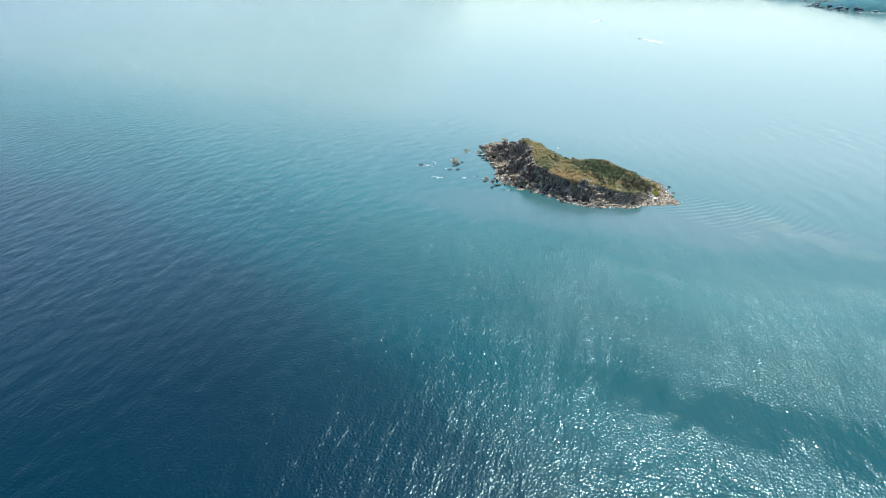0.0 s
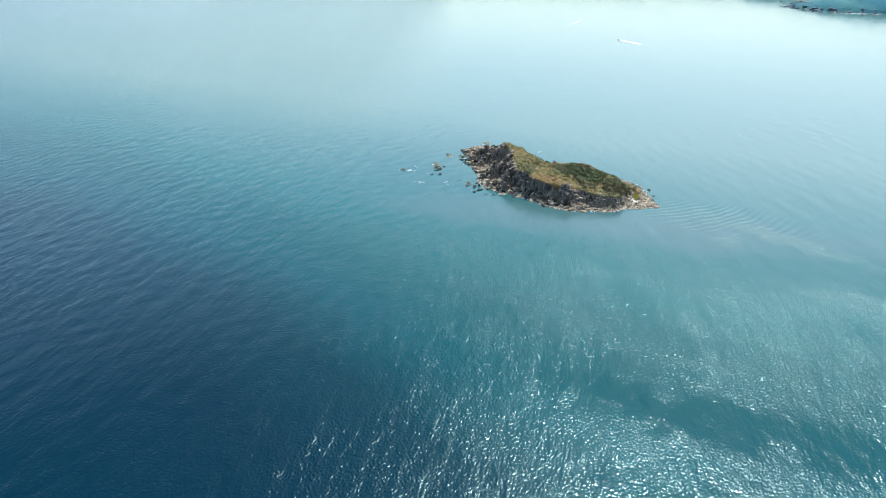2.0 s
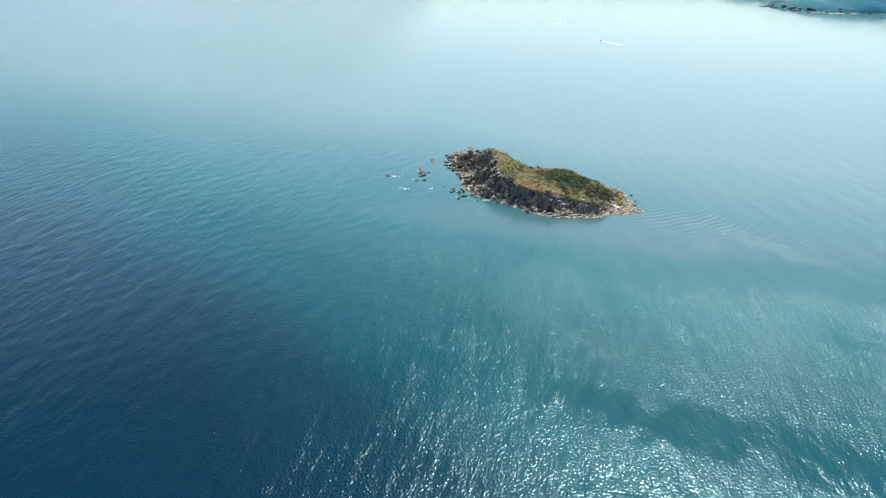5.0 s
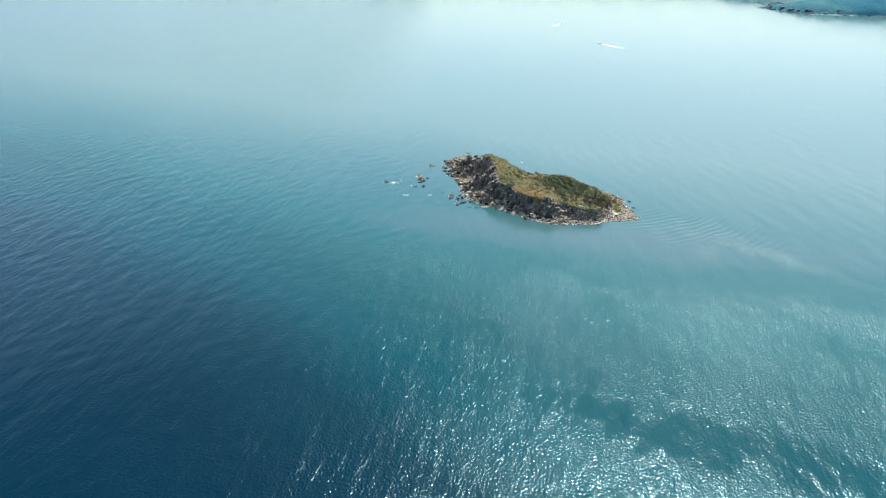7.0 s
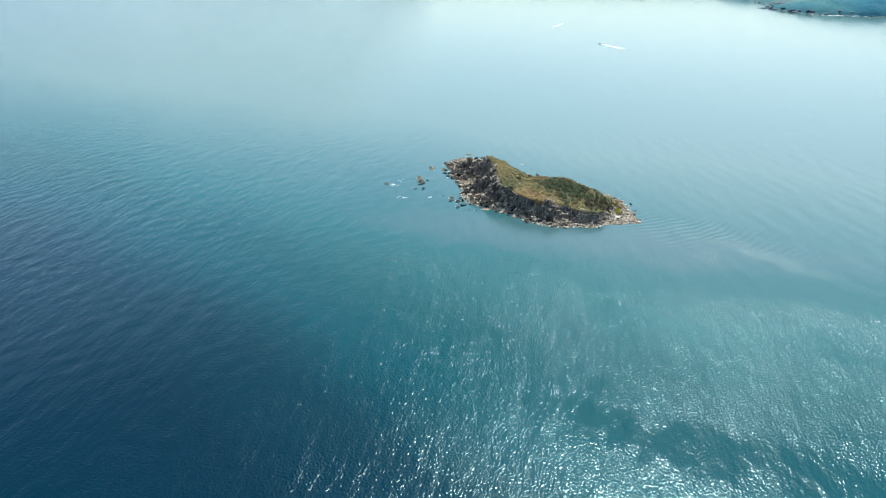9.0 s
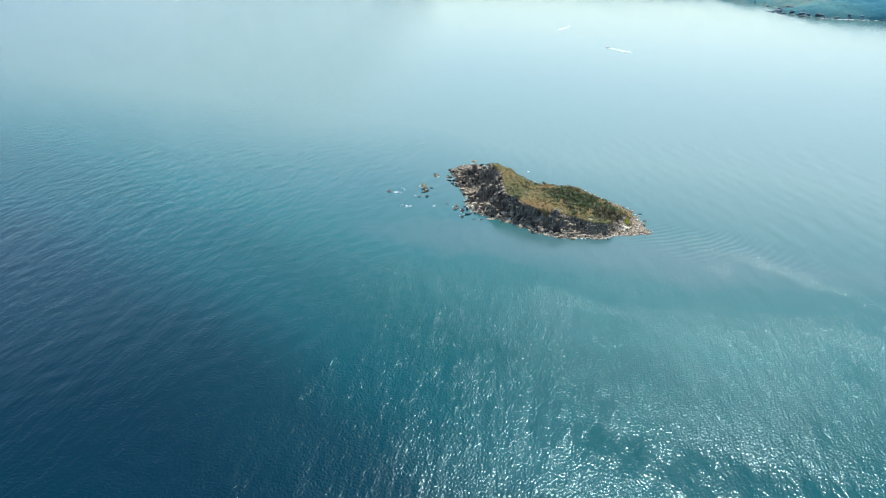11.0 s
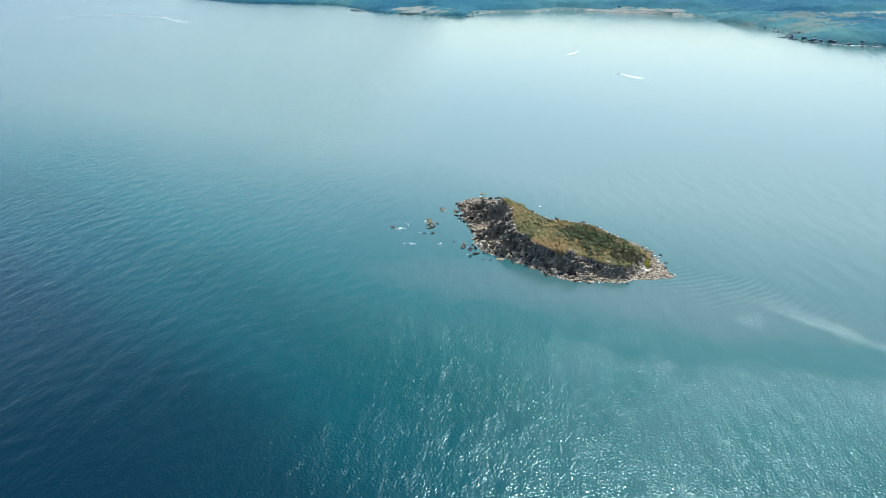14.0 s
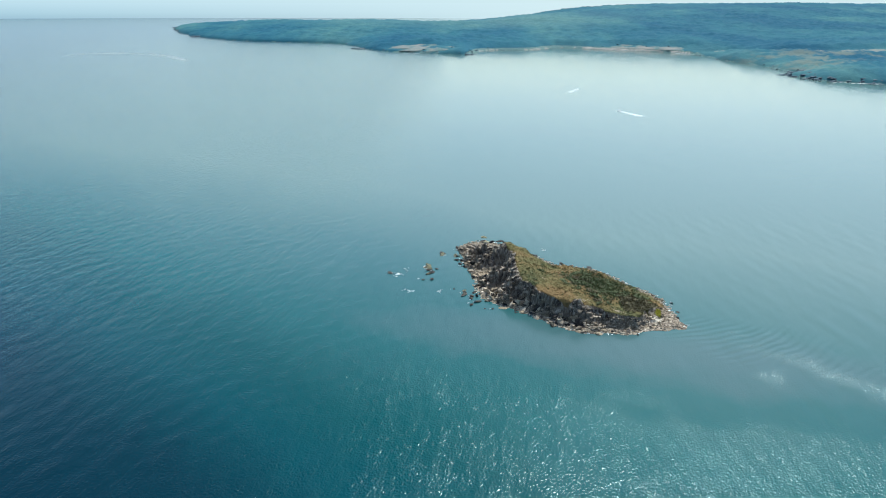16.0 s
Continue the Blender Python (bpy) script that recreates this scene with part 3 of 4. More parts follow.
def shingle():
    """Loose stones of the spit and the foot of the cliffs, too many to count."""
    rng = np.random.default_rng(33)
    pieces, tries = [], 0
    while len(pieces) < 4500 and tries < 60:
        tries += 1
        x, y = rng.uniform(4, 84, 1500), rng.uniform(200, 300, 1500)
        z, turf, d = islet_height(x, y)
        weight = np.where((x > 40) & (y < 219), 1.0, np.where(y < 262, np.where(x > 40, 0.25, 0.45), 0.08))
        ok = (d > -1.2) & (d < 6.5) & (turf < -0.3) & (rng.random(1500) < weight * np.exp(-np.clip(d - 1.2, 0, 9) / np.where((x > 44) & (y < 226), 3.0, 1.0)))
        for px, py, pz in zip(x[ok], y[ok], z[ok]):
            size = rng.uniform(0.3, 0.95)
            v = BALL * rng.uniform(0.7, 1.25, (len(BALL), 1)) * np.array([1.2, 0.9, 0.65]) * size
            pieces.append((v + (px, py, max(pz, -0.12) + 0.1 * size), BALL_FACES))
    m, nt, bs = material("shingle")
    g = nt.nodes.new("ShaderNodeNewGeometry")
    col = ramp(nt, g.outputs["Random Per Island"], (0.0, (0.06, 0.05, 0.042)), (0.35, (0.20, 0.155, 0.11)), (0.75, (0.38, 0.30, 0.215)), (1.0, (0.60, 0.51, 0.40)))
    nt.links.new(col, bs.inputs["Base Color"])
    bs.inputs["Roughness"].default_value = 0.9
    ob = merged("shingle", pieces, m)
    tagged(ob, "grey and tan loose stones along the shore", "stones", kind="stuff")


shingle()


def crags():
    """Broken slabs and blocks jutting from the cliffs, too many to count."""
    rng = np.random.default_rng(35)
    pieces, upper = [], []
    x, y = rng.uniform(4, 80, 30000), rng.uniform(202, 300, 30000)
    z, turf, d = islet_height(x, y)
    ok = (turf < -0.5) & (d > 0.4) & ((x < 46) | (y > 226)) & ((x - 24) * 0.713 + (y - 270) * 0.70 < 0) & (rng.random(len(x)) < vnoise(x / 4, y / 4, 91) ** 1.5 * np.where(z > 2.6, 0.8, 1.0))
    ok &= (dip(x, y, (18.5, 258), (8.0, 6.0), 10) < 0.4) & (dip(x, y, (19.5, 238.5), (4.2, 3.2), 30) < 0.5)
    for px, py, pz in list(zip(x[ok], y[ok], z[ok]))[:2200]:
        size = min(rng.lognormal(-0.15, 0.50), 1.5) * (0.62 if py > 262 else 0.9 if pz < 2.6 else 0.8)
        v = SLAB * rng.uniform(0.45, 1.35, (8, 3)) * np.array([1.5, 1.0, 0.9]) * size
        a = rng.normal(-0.85, 0.8)
        c, s_ = math.cos(a), math.sin(a)
        v = np.stack([v[:, 0] * c - v[:, 1] * s_, v[:, 0] * s_ + v[:, 1] * c, v[:, 2] + rng.normal(0.2, 0.35) * v[:, 0] + rng.normal(0, 0.35) * v[:, 1]], 1)
        (pieces if pz < 2.6 and py < 262 else upper).append((v + (px, py, pz + 0.08 * size), SLAB_FACES))
    m, nt, bs = material("broken_rock")
    g = nt.nodes.new("ShaderNodeNewGeometry")
    col = ramp(nt, g.outputs["Random Per Island"], (0.0, (0.020, 0.017, 0.017)), (0.35, (0.070, 0.055, 0.045)), (0.60, (0.36, 0.285, 0.205)), (1.0, (0.74, 0.64, 0.50)))
    nt.links.new(col, bs.inputs["Base Color"])
    bs.inputs["Roughness"].default_value = 0.9
    tagged(merged("broken_rock", pieces, m), "pale and dark broken rock at the foot of the cliffs", "rocks", kind="stuff")
    tagged(merged("cliff_slabs", upper, ROCK), "dark jutting rock slabs high on the cliffs", "rocks", kind="stuff")


crags()


def blades(rng, centres, n, spread_, height, width):
    """Tufts of upright blades: n thin triangles round each centre."""
    c = np.repeat(centres, n, 0)
    k = len(c)
    ang = rng.uniform(0, 2 * math.pi, k)
    rad = spread_ * np.sqrt(rng.random(k))
    foot = c + np.stack([rad * np.cos(ang), rad * np.sin(ang), np.zeros(k)], 1)
    side = rng.uniform(0, 2 * math.pi, k)
    w = np.stack([np.cos(side), np.sin(side), np.zeros(k)], 1) * width
    tip = foot + np.stack([rng.normal(0, 0.35, k) * height, rng.normal(0, 0.35, k) * height, height * rng.uniform(0.6, 1.2, k)], 1)
    v = np.stack([foot - w, foot + w, tip], 1).reshape(-1, 3)
    return v, np.arange(3 * k).reshape(-1, 3)


def tri_object(name, v, f, mat):
    me = bpy.data.meshes.new(name)
    me.from_pydata(v.tolist(), [], f.tolist())
    me.materials.append(mat)
    return new(name, me)


def scrub_here(x, y):
    """How bushy a place of the islet is, 0 to 1."""
    a = np.exp(-(((x - 53) * 0.80 - (y - 230.5) * 0.60) / 12) ** 2 - (((x - 53) * 0.60 + (y - 230.5) * 0.80) / 7) ** 2)
    b = 0.95 * np.exp(-((x - 66) / 7) ** 2 - ((y - 218) / 8) ** 2)
    return np.clip(np.maximum(a, b) + 0.8 * (fbm(x / 6, y / 6, 71) - 0.53), 0, 1)


def grass():
    rng = np.random.default_rng(8)
    x, y = rng.uniform(14, 80, 60000), rng.uniform(204, 294, 60000)
    z, turf, d = islet_height(x, y)
    ok = (turf > 0.0) & (rng.random(len(x)) < 0.25 + 0.75 * fbm(x / 3, y / 3, 66)) & (scrub_here(x, y) < 0.8)
    c = np.stack([x, y, z + 0.15], 1)[ok][:7000]
    v, f = blades(rng, c, 6, 0.3, 0.24, 0.07)
    tagged(tri_object("grass", v, f, GRASS), "dry ochre grass tufts covering the top of the islet", "grass", kind="stuff")
    x, y = rng.uniform(70, 76, 1500), rng.uniform(211, 221, 1500)
    keep = ((x - (71.5 + (y - 212) * 0.25)) / 0.75) ** 2 + ((y - 216.6) / 2.3) ** 2 + 1.5 * (fbm(x, y, 3) - 0.5) < 1.15
    z, turf, d = islet_height(x[keep], y[keep])
    v, f = blades(rng, np.stack([x[keep], y[keep], z + 0.1], 1), 9, 0.3, 0.65, 0.08)
    tagged(tri_object("fresh_grass", v, f, REED), "bright yellow-green grass beside the pebble spit", "grass", kind="stuff")


grass()


def leaf_cloud(rng, n, size, half, lumps=6):
    """Small leaf sprays in a lumpy dome about the origin."""
    hubs = rng.normal(0, 1, (lumps, 3)) * 0.35 + (0, 0, 0.35)
    hubs[:, 2] = np.abs(hubs[:, 2])
    at = hubs[rng.integers(lumps, size=n)] + 0.42 * (lambda q: q / np.linalg.norm(q, axis=1, keepdims=True))(rng.normal(0, 1, (n, 3))) * rng.uniform(0.6, 1.0, (n, 1))
    at[:, 2] = np.abs(at[:, 2])
    at = at * half
    a, b = rng.normal(0, 1, (n, 3)), rng.normal(0, 1, (n, 3))
    a /= np.linalg.norm(a, axis=1, keepdims=True)
    b -= (a * b).sum(1, keepdims=True) * a
    b /= np.linalg.norm(b, axis=1, keepdims=True)
    a, b = a * size, b * size * 0.55
    v = np.stack([at - a, at - b, at + a, at + b], 1).reshape(-1, 3)
    return v, np.arange(4 * n).reshape(-1, 4)


def shrub(rng, mat, label):
    root = tagged(new("shrub"), label, "shrub", "islet shrubs")
    v, f = leaf_cloud(rng, 320, 0.17, np.array([1.0, 1.0, 0.85]))
    ob = tri_object("crown", v, f, mat)
    ob.parent = root
    bm = bmesh.new()
    for k in range(4):
        ang = k * 1.6 + rng.uniform(0, 0.8)
        top = Vector((0.4 * math.cos(ang), 0.4 * math.sin(ang), 0.75))
        made = bmesh.ops.create_cone(bm, segments=5, radius1=0.06, radius2=0.02, depth=top.length, cap_ends=True)
        turn = Vector((0, 0, 1)).rotation_difference(top).to_matrix().to_4x4()
        bmesh.ops.transform(bm, matrix=Matrix.Translation(top / 2 - Vector((0, 0, 0.1))) @ turn, verts=made["verts"])
    part("stems", bm, BARK, root)
    return root


def shrubs():
    rng = np.random.default_rng(15)
    kinds = [shrub(rng, LEAF, "dark green leafy shrub growing on the islet's top") for _ in range(3)]
    kinds += [shrub(rng, DULL_LEAF, "dull brownish-green thorny shrub growing in dry grass") for _ in range(2)]
    placed, used = [], [0] * 5
    while len(placed) < 140:
        x, y = rng.uniform(20, 78), rng.uniform(206, 285)
        z, turf, d = on_islet(x, y)
        bushy = float(scrub_here(np.array([x]), np.array([y]))[0])
        if turf[0] < 0.4 or rng.random() > bushy**1.8 + 0.001:
            continue
        if any((x - a) ** 2 + (y - b) ** 2 < 1.0 for a, b in placed):
            continue
        dull = (x > 59 and y < 222) or rng.random() < 0.25
        k = rng.integers(3, 5) if dull else rng.integers(0, 3)
        s = rng.uniform(1.0, 2.2)
        m = Matrix.LocRotScale((x, y, float(z[0]) + 0.05), Euler((0, 0, rng.uniform(0, 6.3))), (s, s * rng.uniform(0.85, 1.2), s * rng.uniform(0.28, 0.5)))
        ob = copy_thing(kinds[k], m) if used[k] else kinds[k]
        ob.matrix_basis = m
        used[k] = 1
        placed.append((x, y))


shrubs()


def low_scrub():
    rng = np.random.default_rng(18)
    x, y = rng.uniform(20, 80, 30000), rng.uniform(204, 290, 30000)
    z, turf, d = islet_height(x, y)
    ok = (turf > 0.1) & (rng.random(len(x)) < 1.0 * scrub_here(x, y) ** 1.3 + 0.001)
    c = np.stack([x, y, z], 1)[ok][:6500]
    for name, mat, pick, label in (("low_scrub", LEAF, (c[:, 0] < 60) | (c[:, 1] > 224), "low dark green scrub among the dry grass"),
                                   ("dry_scrub", DULL_LEAF, (c[:, 0] >= 60) & (c[:, 1] <= 224), "low brown-green scrub above the pebble spit")):
        vs = []
        for p in c[pick]:
            v, f = leaf_cloud(rng, 14, 0.21, np.array([0.5, 0.5, 0.35]) * rng.uniform(0.7, 1.5), 2)
            vs.append(v + p + (0, 0, 0.15))
        v = np.concatenate(vs)
        tagged(tri_object(name, v, np.arange(len(v)).reshape(-1, 4), mat), label, "scrub", kind="stuff")


low_scrub()


# ---- rocks awash west of the islet, and foam ----
AWASH = [(-20.7, 255.8, 2.6, 1), (-5.6, 260.5, 3.2, 4), (-3.4, 259.0, 2.4, 2), (-7.7, 249.4, 1.6, 1), (-4.1, 250.1, 1.7, 1), (1.7, 276.2, 3.0, 3),
         (4.2, 240.0, 1.2, 1), (7.6, 236.0, 2.2, 3), (9.6, 234.0, 1.8, 2), (10.9, 227.9, 2.4, 2), (14.6, 222.4, 1.2, 1), (17.3, 222.4, 1.2, 1),
         (18.5, 296.3, 2.8, 3), (24.2, 292.6, 2.4, 2), (58.5, 259.4, 2.3, 2), (49.6, 262.5, 1.6, 1), (73.2, 239.5, 2.2, 2), (80.5, 220.0, 1.3, 1), (81.0, 228.0, 1.6, 1)]


def rocks_awash():
    rng = np.random.default_rng(52)
    for x, y, size, n in AWASH:
        for k in range(n):
            s = size * rng.uniform(0.42, 0.78)
            ob = new("sea_rock", stone_mesh("sea_rock", rng, WEEDY_ROCK if n > 2 and rng.random() < 0.8 else WET_ROCK, 3, 0.6))
            ob.location = (x + rng.normal(0, 0.55) * size * (n > 1), y + rng.normal(0, 0.8) * size * (n > 1), 0.08 * s)
            ob.rotation_euler = (rng.normal(0, 0.2), rng.normal(0, 0.2), rng.uniform(0, 6.3))
            ob.scale = (s * 1.7, s * 1.3, s * 0.45)
            tagged(ob, "flat weed-tinged rock awash in the sea off the islet" if n > 2 else "dark wet rock awash in the sea off the islet", "sea rock", "rocks awash")


rocks_awash()


def foam_patch(rng, x, y, rx, ry, n, turn=0.0, grain=1.0, top=0.09):
    """Ragged lace of foam flecks just above the water."""
    out = []
    for _ in range(n):
        u, v = rng.normal(0, 0.45, 2)
        px, py = x + u * rx * math.cos(turn) - v * ry * math.sin(turn), y + u * rx * math.sin(turn) + v * ry * math.cos(turn)
        k = 7
        ang = np.arange(k) / k * 2 * math.pi
        r = grain * rng.uniform(0.12, 0.42) * rng.uniform(0.5, 1.2, k)
        ring = np.stack([px + r * np.cos(ang) * 1.5, py + r * np.sin(ang), np.full(k, top)], 1)
        ring[:, 2] += rng.uniform(0, 0.03)
        low = ring.copy()
        low[:, 2] = ring[0, 2] - 0.07
        f = [list(range(k))] + [[i, i + k, (i + 1) % k + k, (i + 1) % k] for i in range(k)]
        out.append((np.concatenate([ring, low]), f))
    return out


def foam():
    rng = np.random.default_rng(61)
    bits = []
    for x, y, size, n in AWASH:
        bits += foam_patch(rng, x - 0.8, y, size * 1.0, size * 0.8, int(1.5 * size), 0.0, 0.6)
    for x, y, rx, ry, n in ((-17.5, 254.5, 3.0, 1.0, 26), (-14.7, 259.5, 1.2, 1.0, 7), (-12.5, 238, 3.2, 0.9, 13), (-1.0, 238, 1.5, 0.8, 10), (43, 284, 0.9, 0.7, 8), (-7, 262.8, 2.5, 0.8, 16)):
        bits += foam_patch(rng, x, y, rx * 0.8, ry * 2.4, n, 0.0, 0.7)
    # surf on the far capes
    for x, y, rx, ry, n, turn in ((526, 1035, 22, 3, 40, -1.5), (560, 962, 30, 3, 40, -0.4), (700, 925, 60, 4, 60, -0.15), (500, 1530, 26, 5, 40, -1.0), (-60, 1512, 20, 4, 20, -0.4), (-790, 2240, 40, 8, 40, 0.9)):
        bits += foam_patch(rng, x, y, rx, ry, n, turn, 5.0, 0.12)
    for k in range(220):
        p = SHORE[rng.integers(len(SHORE))] + rng.normal(0, 0.8, 2)
        if on_islet(*p)[2][0] < 0 and rng.random() < (1.0 if p[1] < 214 or p[0] > 64 else 0.3):
            bits += foam_patch(rng, p[0], p[1], 0.9, 0.6, 4, 0.0, 0.6)
    tagged(merged("foam", bits, FOAM), "white foam round the rocks and along the shore", "foam", kind="stuff")


foam()

# ---- the far coast ----
COAST = smooth_loop([(-1062, 2930), (-890, 2480), (-728, 2165), (-545, 1960), (-422, 1911), (-265, 1845), (-177, 1640), (-102, 1545), (-30, 1510),
                     (40, 1490), (93, 1607), (208, 1640), (270, 1722), (371, 1650), (504, 1540), (524, 1380), (536, 1250), (546, 1140), (552, 1112), (514, 1066),
                     (532, 1002), (562, 975), (640, 940), (1000, 900), (2600, 700), (4200, 2000), (4200, 5600), (900, 5600), (300, 3600), (-500, 3300), (-955, 3120)], 5)


def cove_shore(x, y):
    """One along the low sandy shore of the bay, nought by the rocky capes."""
    return np.clip((x - 40) / 20, 0, 1) * np.clip((530 - x) / 20, 0, 1) * np.clip((y - 1470) / 20, 0, 1) * np.clip((1800 - y) / 20, 0, 1)


def cove_hull(x, y):
    u, v = (x - 445) * 0.766 - (y - 1612) * 0.643, (x - 445) * 0.643 + (y - 1612) * 0.766
    return 1 - (u / 95) ** 2 - (v / 44) ** 2


def point_hull(x, y):
    return 1 - ((x + 52) / 70) ** 2 - ((y - 1565) / 56) ** 2


def clearing(x, y):
    """How open the ground behind the cove's beach is: above nought where bare."""
    return cove_hull(x, y) - 0.15 - 2.8 * (fbm(x / 26, y / 30, 15) - 0.43)


def bare_point(x, y):
    return point_hull(x, y) - 0.1 - 3.2 * (fbm(x / 22, y / 30, 4) - 0.42)


def coast_height(x, y):
    d = inside_by(COAST, x, y) + 30 * (fbm(x / 90, y / 90, 3) - 0.47)
    ridge = 28 + 9 * np.clip((x - 60) / 240, 0, 1) + 60 * np.tanh(1.6 * np.clip((x - 150) / 1300, 0, 1)) * np.clip((y - 1700) / 1300, 0, 1)
    z = ridge * (1 - np.exp(-np.maximum(d, 0) / 230)) + np.clip(d, -30, 0)
    z += np.clip(d / 150, 0, 1) * (14 * (fbm(x / 260, y / 260, 8) - 0.47) + 5 * (fbm(x / 60, y / 60, 9) - 0.47))
    return z + np.clip(d / 6, 0, 1) * 2.0, d


def coast():
    xs, ys = spread(-1200, 1400, 13, -1300, 4400, 1.1), spread(880, 3400, 13, 600, 5600, 1.1)
    x, y = np.meshgrid(xs, ys)
    z, d = coast_height(x, y)
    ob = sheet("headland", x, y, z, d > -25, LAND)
    tagged(ob, "low wooded headland and hills behind a bay", "coast", kind="structure")


coast()


def clear_of_trees(x, y):
    """Where the far land is open: beaches, a dry meadow behind the cove, a bare point."""
    meadow = np.abs(y - meadow_line(x)) < 8 + meadow_half(x)
    return (meadow & (x > 520)) | (bare_point(x, y) > 0) | (clearing(x, y) > 0)


def meadow_half(x):
    return np.clip(10 + (x - 540) * 0.10, 8, 34)


def meadow_line(x):
    return np.interp(x, [360, 440, 500, 570, 630, 680, 740, 900, 1400], [1640, 1600, 1545, 1470, 1360, 1270, 1215, 1130, 1000])


def drape(name, xs, ys, keep, lift, mat, label, category):
    x, y = np.meshgrid(xs, ys)
    z, d = coast_height(x, y)
    tagged(sheet(name, x, y, z + lift, keep(x, y, d), mat), label, category, kind="structure")


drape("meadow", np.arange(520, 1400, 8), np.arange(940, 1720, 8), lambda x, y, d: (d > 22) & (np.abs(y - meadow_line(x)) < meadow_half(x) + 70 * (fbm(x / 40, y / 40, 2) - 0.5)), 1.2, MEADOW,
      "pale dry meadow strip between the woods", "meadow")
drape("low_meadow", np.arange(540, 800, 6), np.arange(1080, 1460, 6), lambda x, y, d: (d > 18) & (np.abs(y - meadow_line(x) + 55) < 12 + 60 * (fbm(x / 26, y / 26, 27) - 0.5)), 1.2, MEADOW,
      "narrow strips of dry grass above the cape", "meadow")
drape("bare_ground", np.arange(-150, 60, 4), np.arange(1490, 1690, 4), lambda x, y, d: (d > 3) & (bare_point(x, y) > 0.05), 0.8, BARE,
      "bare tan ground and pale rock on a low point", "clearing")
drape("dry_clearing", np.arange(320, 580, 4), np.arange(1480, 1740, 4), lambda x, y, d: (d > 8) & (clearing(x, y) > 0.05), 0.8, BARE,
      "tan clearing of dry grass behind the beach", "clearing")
drape("beach", np.arange(40, 560, 4), np.arange(1470, 1770, 4), lambda x, y, d: (d > -3) & (d < 3.5 + 6 * np.clip((x - 280) / 60, 0, 1) + 14 * (fbm(x / 26, y / 26, 6) - 0.5)) & (cove_shore(x, y) > 0.5), 0.9, SAND,
      "narrow pale sandy beach along the bay", "beach")


def coast_rocks():
    """Dark broken rock along the capes' waterline."""
    rng = np.random.default_rng(90)
    pieces = []
    for k in range(len(COAST)):
        a, b = COAST[k], COAST[(k + 1) % len(COAST)]
        if a[0] > 1150 or a[1] > 3000 or (70 < a[0] < 510 and 1480 < a[1] < 1760):
            continue
        for _ in range(int(np.linalg.norm(b - a) / 9)):
            p = a + (b - a) * rng.random() + rng.normal(0, 7, 2)
            z, d = coast_height(np.array([p[0]]), np.array([p[1]]))
            if d[0] < -9 or d[0] > 16:
                continue
            size = rng.uniform(1.5, 4.0)
            v = BALL * rng.uniform(0.7, 1.25, (len(BALL), 1)) * np.array([1.4, 1.1, 0.6]) * size
            pieces.append((v + (p[0], p[1], max(float(z[0]), -0.5) + 0.1 * size), BALL_FACES))
    for _ in range(260):
        p = np.array([rng.uniform(500, 640), rng.uniform(945, 1130)])
        z, d = coast_height(p[:1], p[1:])
        if -7 < d[0] < 20:
            size = rng.uniform(3.0, 7.0)
            v = LUMP * rng.uniform(0.7, 1.25, (len(LUMP), 1)) * np.array([1.5, 1.1, 0.55]) * size
            pieces.append((v + (p[0], p[1], max(float(z[0]), -0.5) + 0.05 * size), LUMP_FACES))
    for x, y, size in ((-770, 2300, 26), (-740, 2180, 20), (-700, 2230, 24), (-1078, 2950, 14), (504, 1075, 8), (510, 1050, 9), (522, 1010, 9), (-190, 1640, 14), (-205, 1655, 9), (52, 1478, 12)):
        v = LUMP * rng.uniform(0.7, 1.25, (len(LUMP), 1)) * np.array([1.8, 1.0, 0.3]) * size
        pieces.append((v + (x, y, 0.3), LUMP_FACES))
    tagged(merged("coast_rocks", pieces, CLIFF), "dark broken rocks along the far shore, tinted with painted haze", "rocks", kind="stuff")


coast_rocks()


def open_shore(x, y, d):
    return (d < 22) & (x > 310) & (x < 520) & (y > 1480) & (y < 1760)


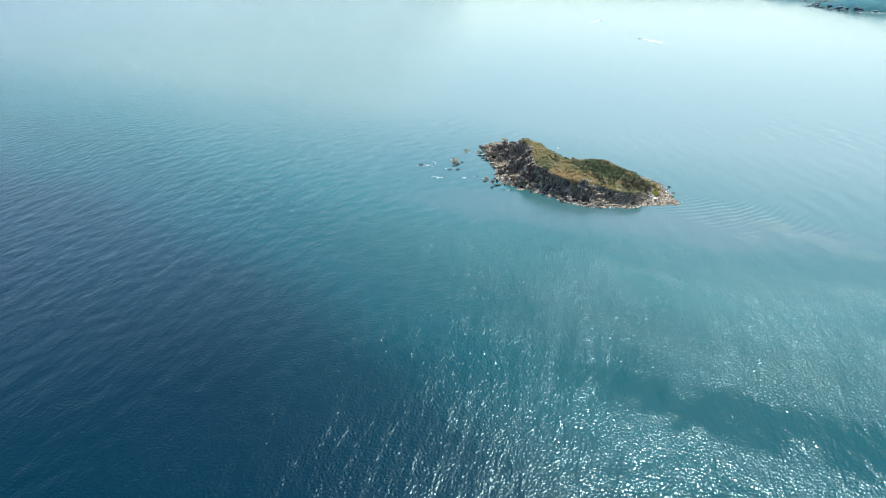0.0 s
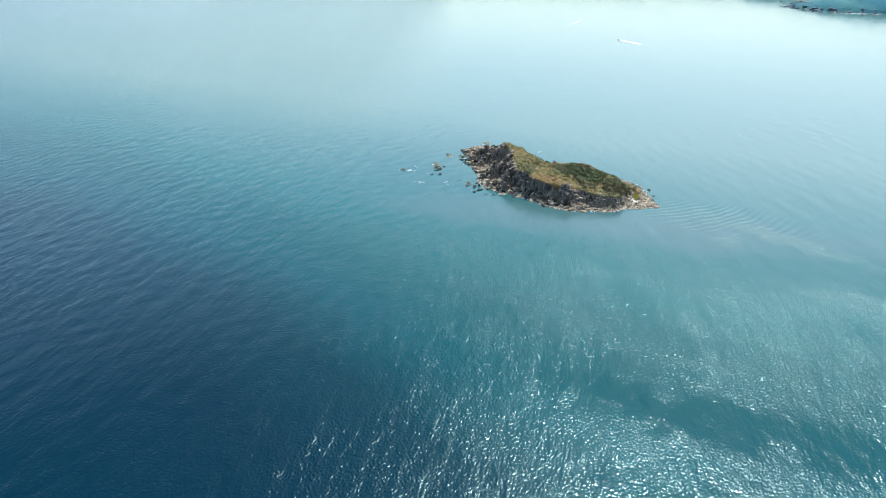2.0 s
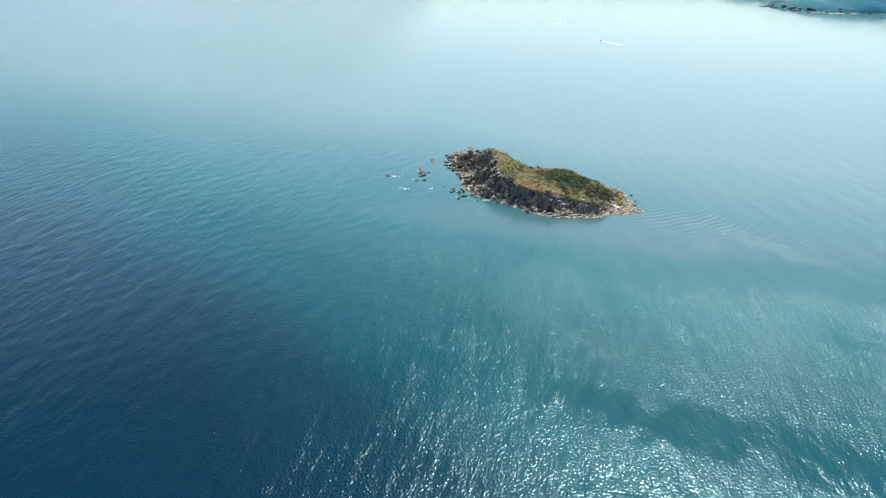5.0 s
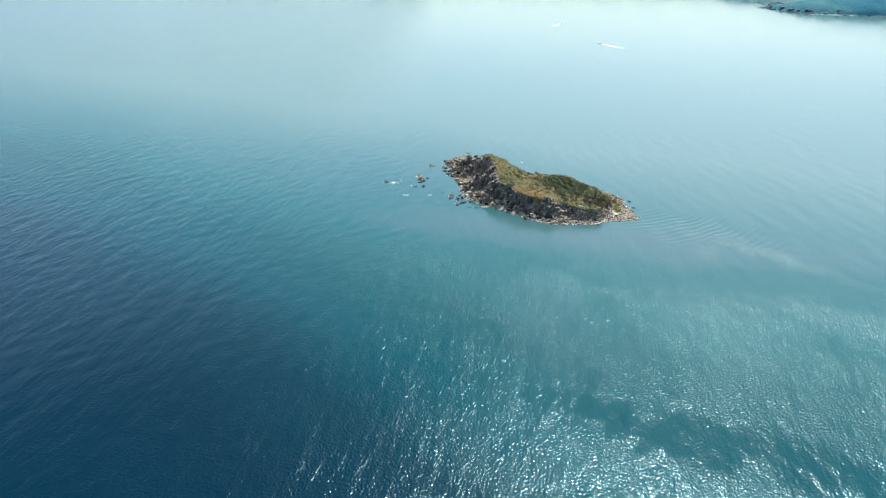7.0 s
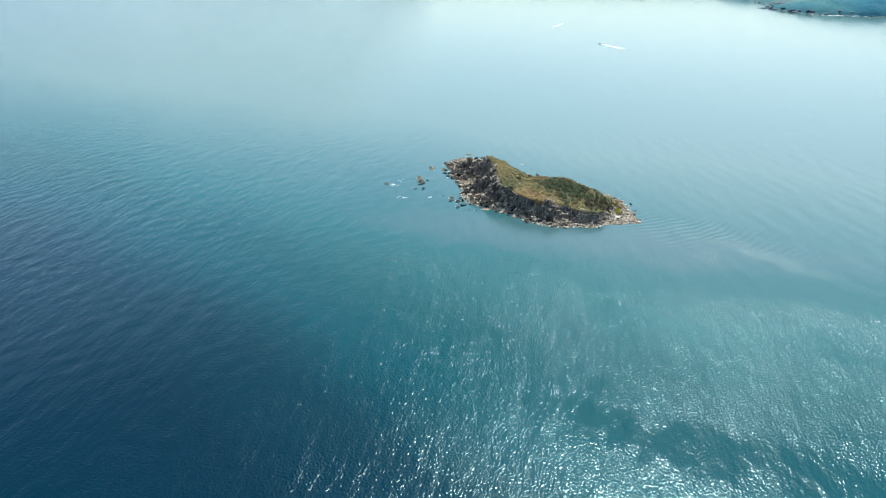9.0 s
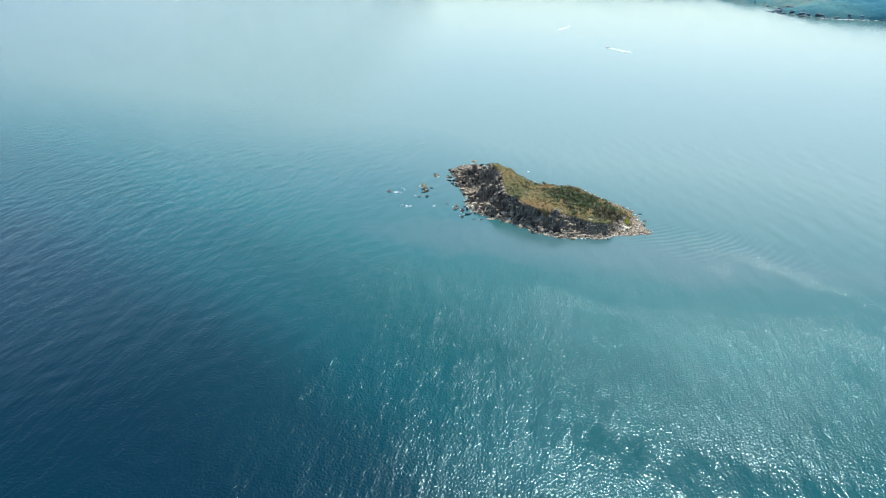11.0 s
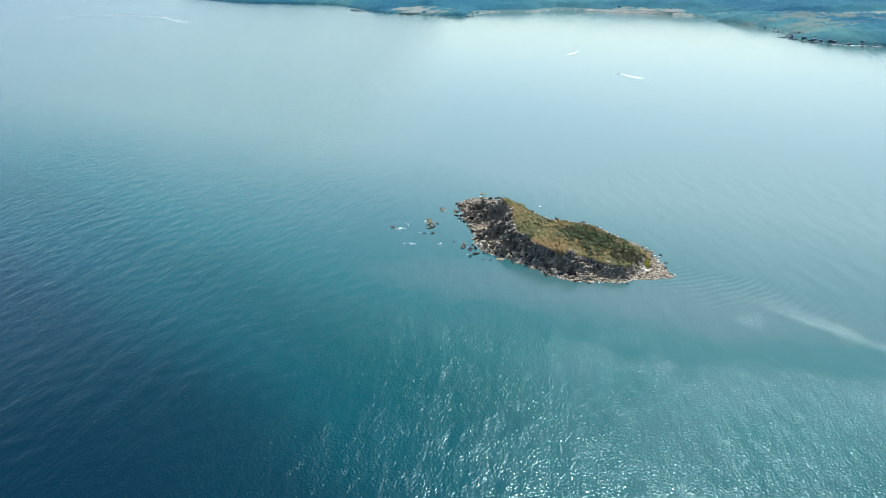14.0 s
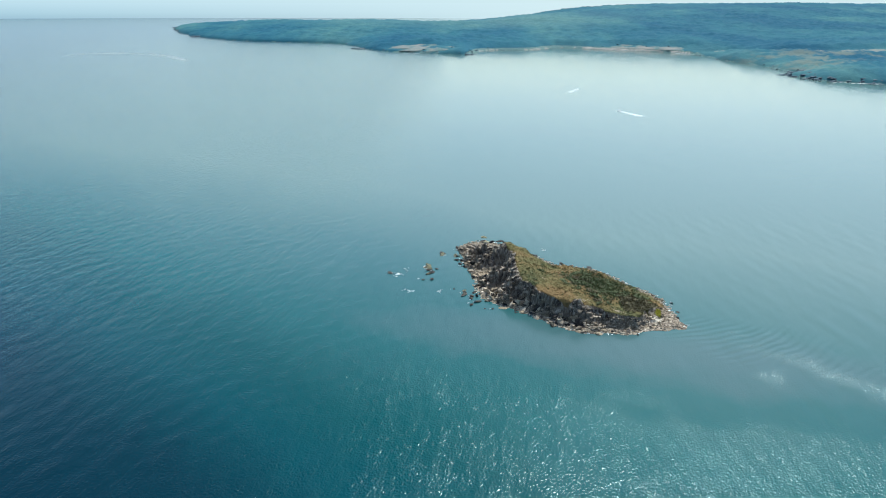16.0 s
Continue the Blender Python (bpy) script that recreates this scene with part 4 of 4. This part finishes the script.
def woods():
    """Far woodland: a rolling canopy over the hills, with single crowns showing along the shore."""
    rng = np.random.default_rng(77)
    x, y = rng.uniform(-1150, 1300, 90000), 900 + 2300 * rng.random(90000) ** 1.5
    z, d = coast_height(x, y)
    seen_ = (np.abs(x) < 0.72 * y + 60) & (d > 14) & (d < 130) & (rng.random(len(x)) < np.where(d < 60, 0.10, 0.05)) & ~clear_of_trees(x, y) & ~open_shore(x, y, d)
    near = []
    for px, py, pz in list(zip(x[seen_], y[seen_], z[seen_]))[:9000]:
        size = rng.uniform(2.5, 5.5)
        ball, faces = (LUMP, LUMP_FACES) if py < 1350 else (BALL, BALL_FACES)
        v = ball * rng.uniform(0.82, 1.2, (len(ball), 1)) * np.array([1.35, 1.35, 0.5]) * size
        near.append((v + (px, py, pz + 0.2 * size), faces))
    tagged(merged("shore_woods", near, WOOD, True), "green trees along the far shore, bluish with painted haze", "woods", kind="stuff")
    xs, ys = spread(-1150, 1500, 8.0, -1250, 3200, 1.08), spread(900, 2400, 8.0, 800, 4800, 1.05)
    x, y = np.meshgrid(xs, ys)
    z, d = coast_height(x, y)
    start = 2 + 15 * cove_shore(x, y)
    lump, edge = blocks(x / 16 + 0.4 * vnoise(x / 9, y / 9, 14), y / 16, 83)
    crown = 3.4 * (lump - 0.5) + 2.6 * np.clip(edge * 1.6, 0, 1) + 5 * (fbm(x / 45, y / 45, 84) - 0.47) + 9 * (fbm(x / 170, y / 170, 85) - 0.47)
    glade = np.clip(np.where(x > 520, (np.abs(y - meadow_line(x)) - 4 - meadow_half(x)) / 30, 1), 0, 1) * np.clip(-point_hull(x, y) * 0.7, 0, 1) * np.clip(-cove_hull(x, y) * 0.5, 0, 1)
    z = z + np.clip((d - start) / 26, 0, 1) * glade * (5 + crown) + 0.3 - 3 * np.clip((start - d) / 5, 0, 1)
    z -= 3 * np.clip(6 * np.maximum(bare_point(x, y), clearing(x, y)), 0, 1)
    keep = (d > start - 12) & (np.abs(x) < 0.78 * y + 150)
    tagged(sheet("hill_woods", x, y, z, keep, CANOPY), "woodland covering the distant hills, haze painted into its blue-green", "woods", kind="stuff")


woods()


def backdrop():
    """Added glowing backdrop, painted as pale sea haze where the open water meets the sky."""
    m, nt, bs = material("horizon_haze_glow")
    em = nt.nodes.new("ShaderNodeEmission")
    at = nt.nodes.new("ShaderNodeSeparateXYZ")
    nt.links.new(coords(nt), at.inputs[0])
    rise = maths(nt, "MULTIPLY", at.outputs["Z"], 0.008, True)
    # brighter sky glow on the sun's side, painted by position
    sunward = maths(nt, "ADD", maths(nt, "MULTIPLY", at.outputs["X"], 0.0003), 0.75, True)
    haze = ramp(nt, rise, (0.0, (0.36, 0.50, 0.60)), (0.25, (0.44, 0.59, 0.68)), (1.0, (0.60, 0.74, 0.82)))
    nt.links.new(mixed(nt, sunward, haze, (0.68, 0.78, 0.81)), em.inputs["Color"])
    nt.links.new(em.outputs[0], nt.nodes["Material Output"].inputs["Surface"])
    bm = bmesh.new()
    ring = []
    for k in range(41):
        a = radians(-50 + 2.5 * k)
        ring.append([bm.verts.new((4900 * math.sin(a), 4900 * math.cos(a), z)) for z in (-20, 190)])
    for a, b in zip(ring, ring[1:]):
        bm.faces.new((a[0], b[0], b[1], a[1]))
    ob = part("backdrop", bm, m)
    tagged(ob, "glowing backdrop painted as pale haze along the sea horizon", "haze", kind="structure")


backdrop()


# ---- two motor boats under way in the bay ----
def boat(x, y, heading, length, wake):
    root = tagged(new("motor_boat"), "small white motor boat under way with a foaming wake", "boat", "motor boats in the bay")
    bm = bmesh.new()
    rows = []
    for s in np.linspace(0, 1, 9):
        w = 0.17 * length * (1 - max(0, (s - 0.45) / 0.55) ** 2.2) + 0.02
        h = 0.07 * length * (1 + 0.35 * s)
        rows.append([bm.verts.new(((s - 0.5) * length, k * w * wd, hh * h)) for k, wd, hh in ((-1, 0.55, -0.25), (-1, 1, 1), (1, 1, 1), (1, 0.55, -0.25))])
    for a, b in zip(rows, rows[1:]):
        for k in range(4):
            bm.faces.new((a[k], a[(k + 1) % 4], b[(k + 1) % 4], b[k]))
    bm.faces.new(rows[0]), bm.faces.new(rows[-1][::-1])
    part("hull", bm, HULL, root)
    bm = bmesh.new()
    made = bmesh.ops.create_cube(bm, size=1)["verts"]
    for v in made:
        v.co = Vector((v.co.x * 0.3 * length * (0.8 if v.co.z > 0 else 1), v.co.y * 0.2 * length, (v.co.z + 0.5) * 0.08 * length + 0.08 * length))
    bmesh.ops.bevel(bm, geom=bm.edges[:], offset=0.08, segments=2, affect="EDGES")
    cabin = part("cabin", bm, HULL, root)
    bm = bmesh.new()
    made = bmesh.ops.create_cube(bm, size=1)["verts"]
    for v in made:
        v.co = Vector((v.co.x * 0.05 + 0.145 * length * (0.9 if v.co.z > 0 else 1), v.co.y * 0.17 * length, (v.co.z + 0.5) * 0.05 * length + 0.10 * length))
    part("windscreen", bm, SHADE_GLASS, cabin, "dark tinted glass")
    bm = bmesh.new()
    made = bmesh.ops.create_cone(bm, segments=8, radius1=0.05 * length, radius2=0.035 * length, depth=0.16 * length, cap_ends=True)["verts"]
    for v in made:
        v.co += Vector((-0.53 * length, 0, 0.1 * length))
    part("outboard_motor", bm, SHADE_GLASS, root)
    root.matrix_world = pose(x, y, 0.1, 0, 0, heading)
    rng = np.random.default_rng(int(x))
    c, s = math.cos(radians(heading)), math.sin(radians(heading))
    bits = []
    for k in range(int(wake * 3)):
        u = rng.random() ** 1.4
        along, across = 0.3 * length - u * wake, rng.normal(0, 0.5 + 1.1 * u)
        bits += [(v * np.array([1, 1, 1]) , f) for v, f in foam_patch(rng, x + along * c - across * s, y + along * s + across * c, 0.7, 0.5, 2, radians(heading), 3.2, 0.045)]
    tagged(merged("wake", bits, FOAM), "white foaming wake behind a motor boat", "wake", kind="stuff")


boat(164, 878, 64, 6.0, 36)
boat(172, 696, 112, 6.0, 38)


def drift_line():
    """A long thin line of foam and flotsam far out in the bay mouth."""
    rng = np.random.default_rng(5)
    bits = []
    for k in range(800):
        u = rng.random()
        x, y = -740 + 280 * u, 1430 + 60 * math.sin(3 * u) - 150 * u * u + rng.normal(0, 8 + 10 * (1 - u))
        bits += foam_patch(rng, x, y, 2, 2, 1, -0.4, 3.4, 0.07)
    tagged(merged("drift_line", bits, FOAM), "faint white line of drifting foam on the open water", "foam", kind="stuff")


drift_line()
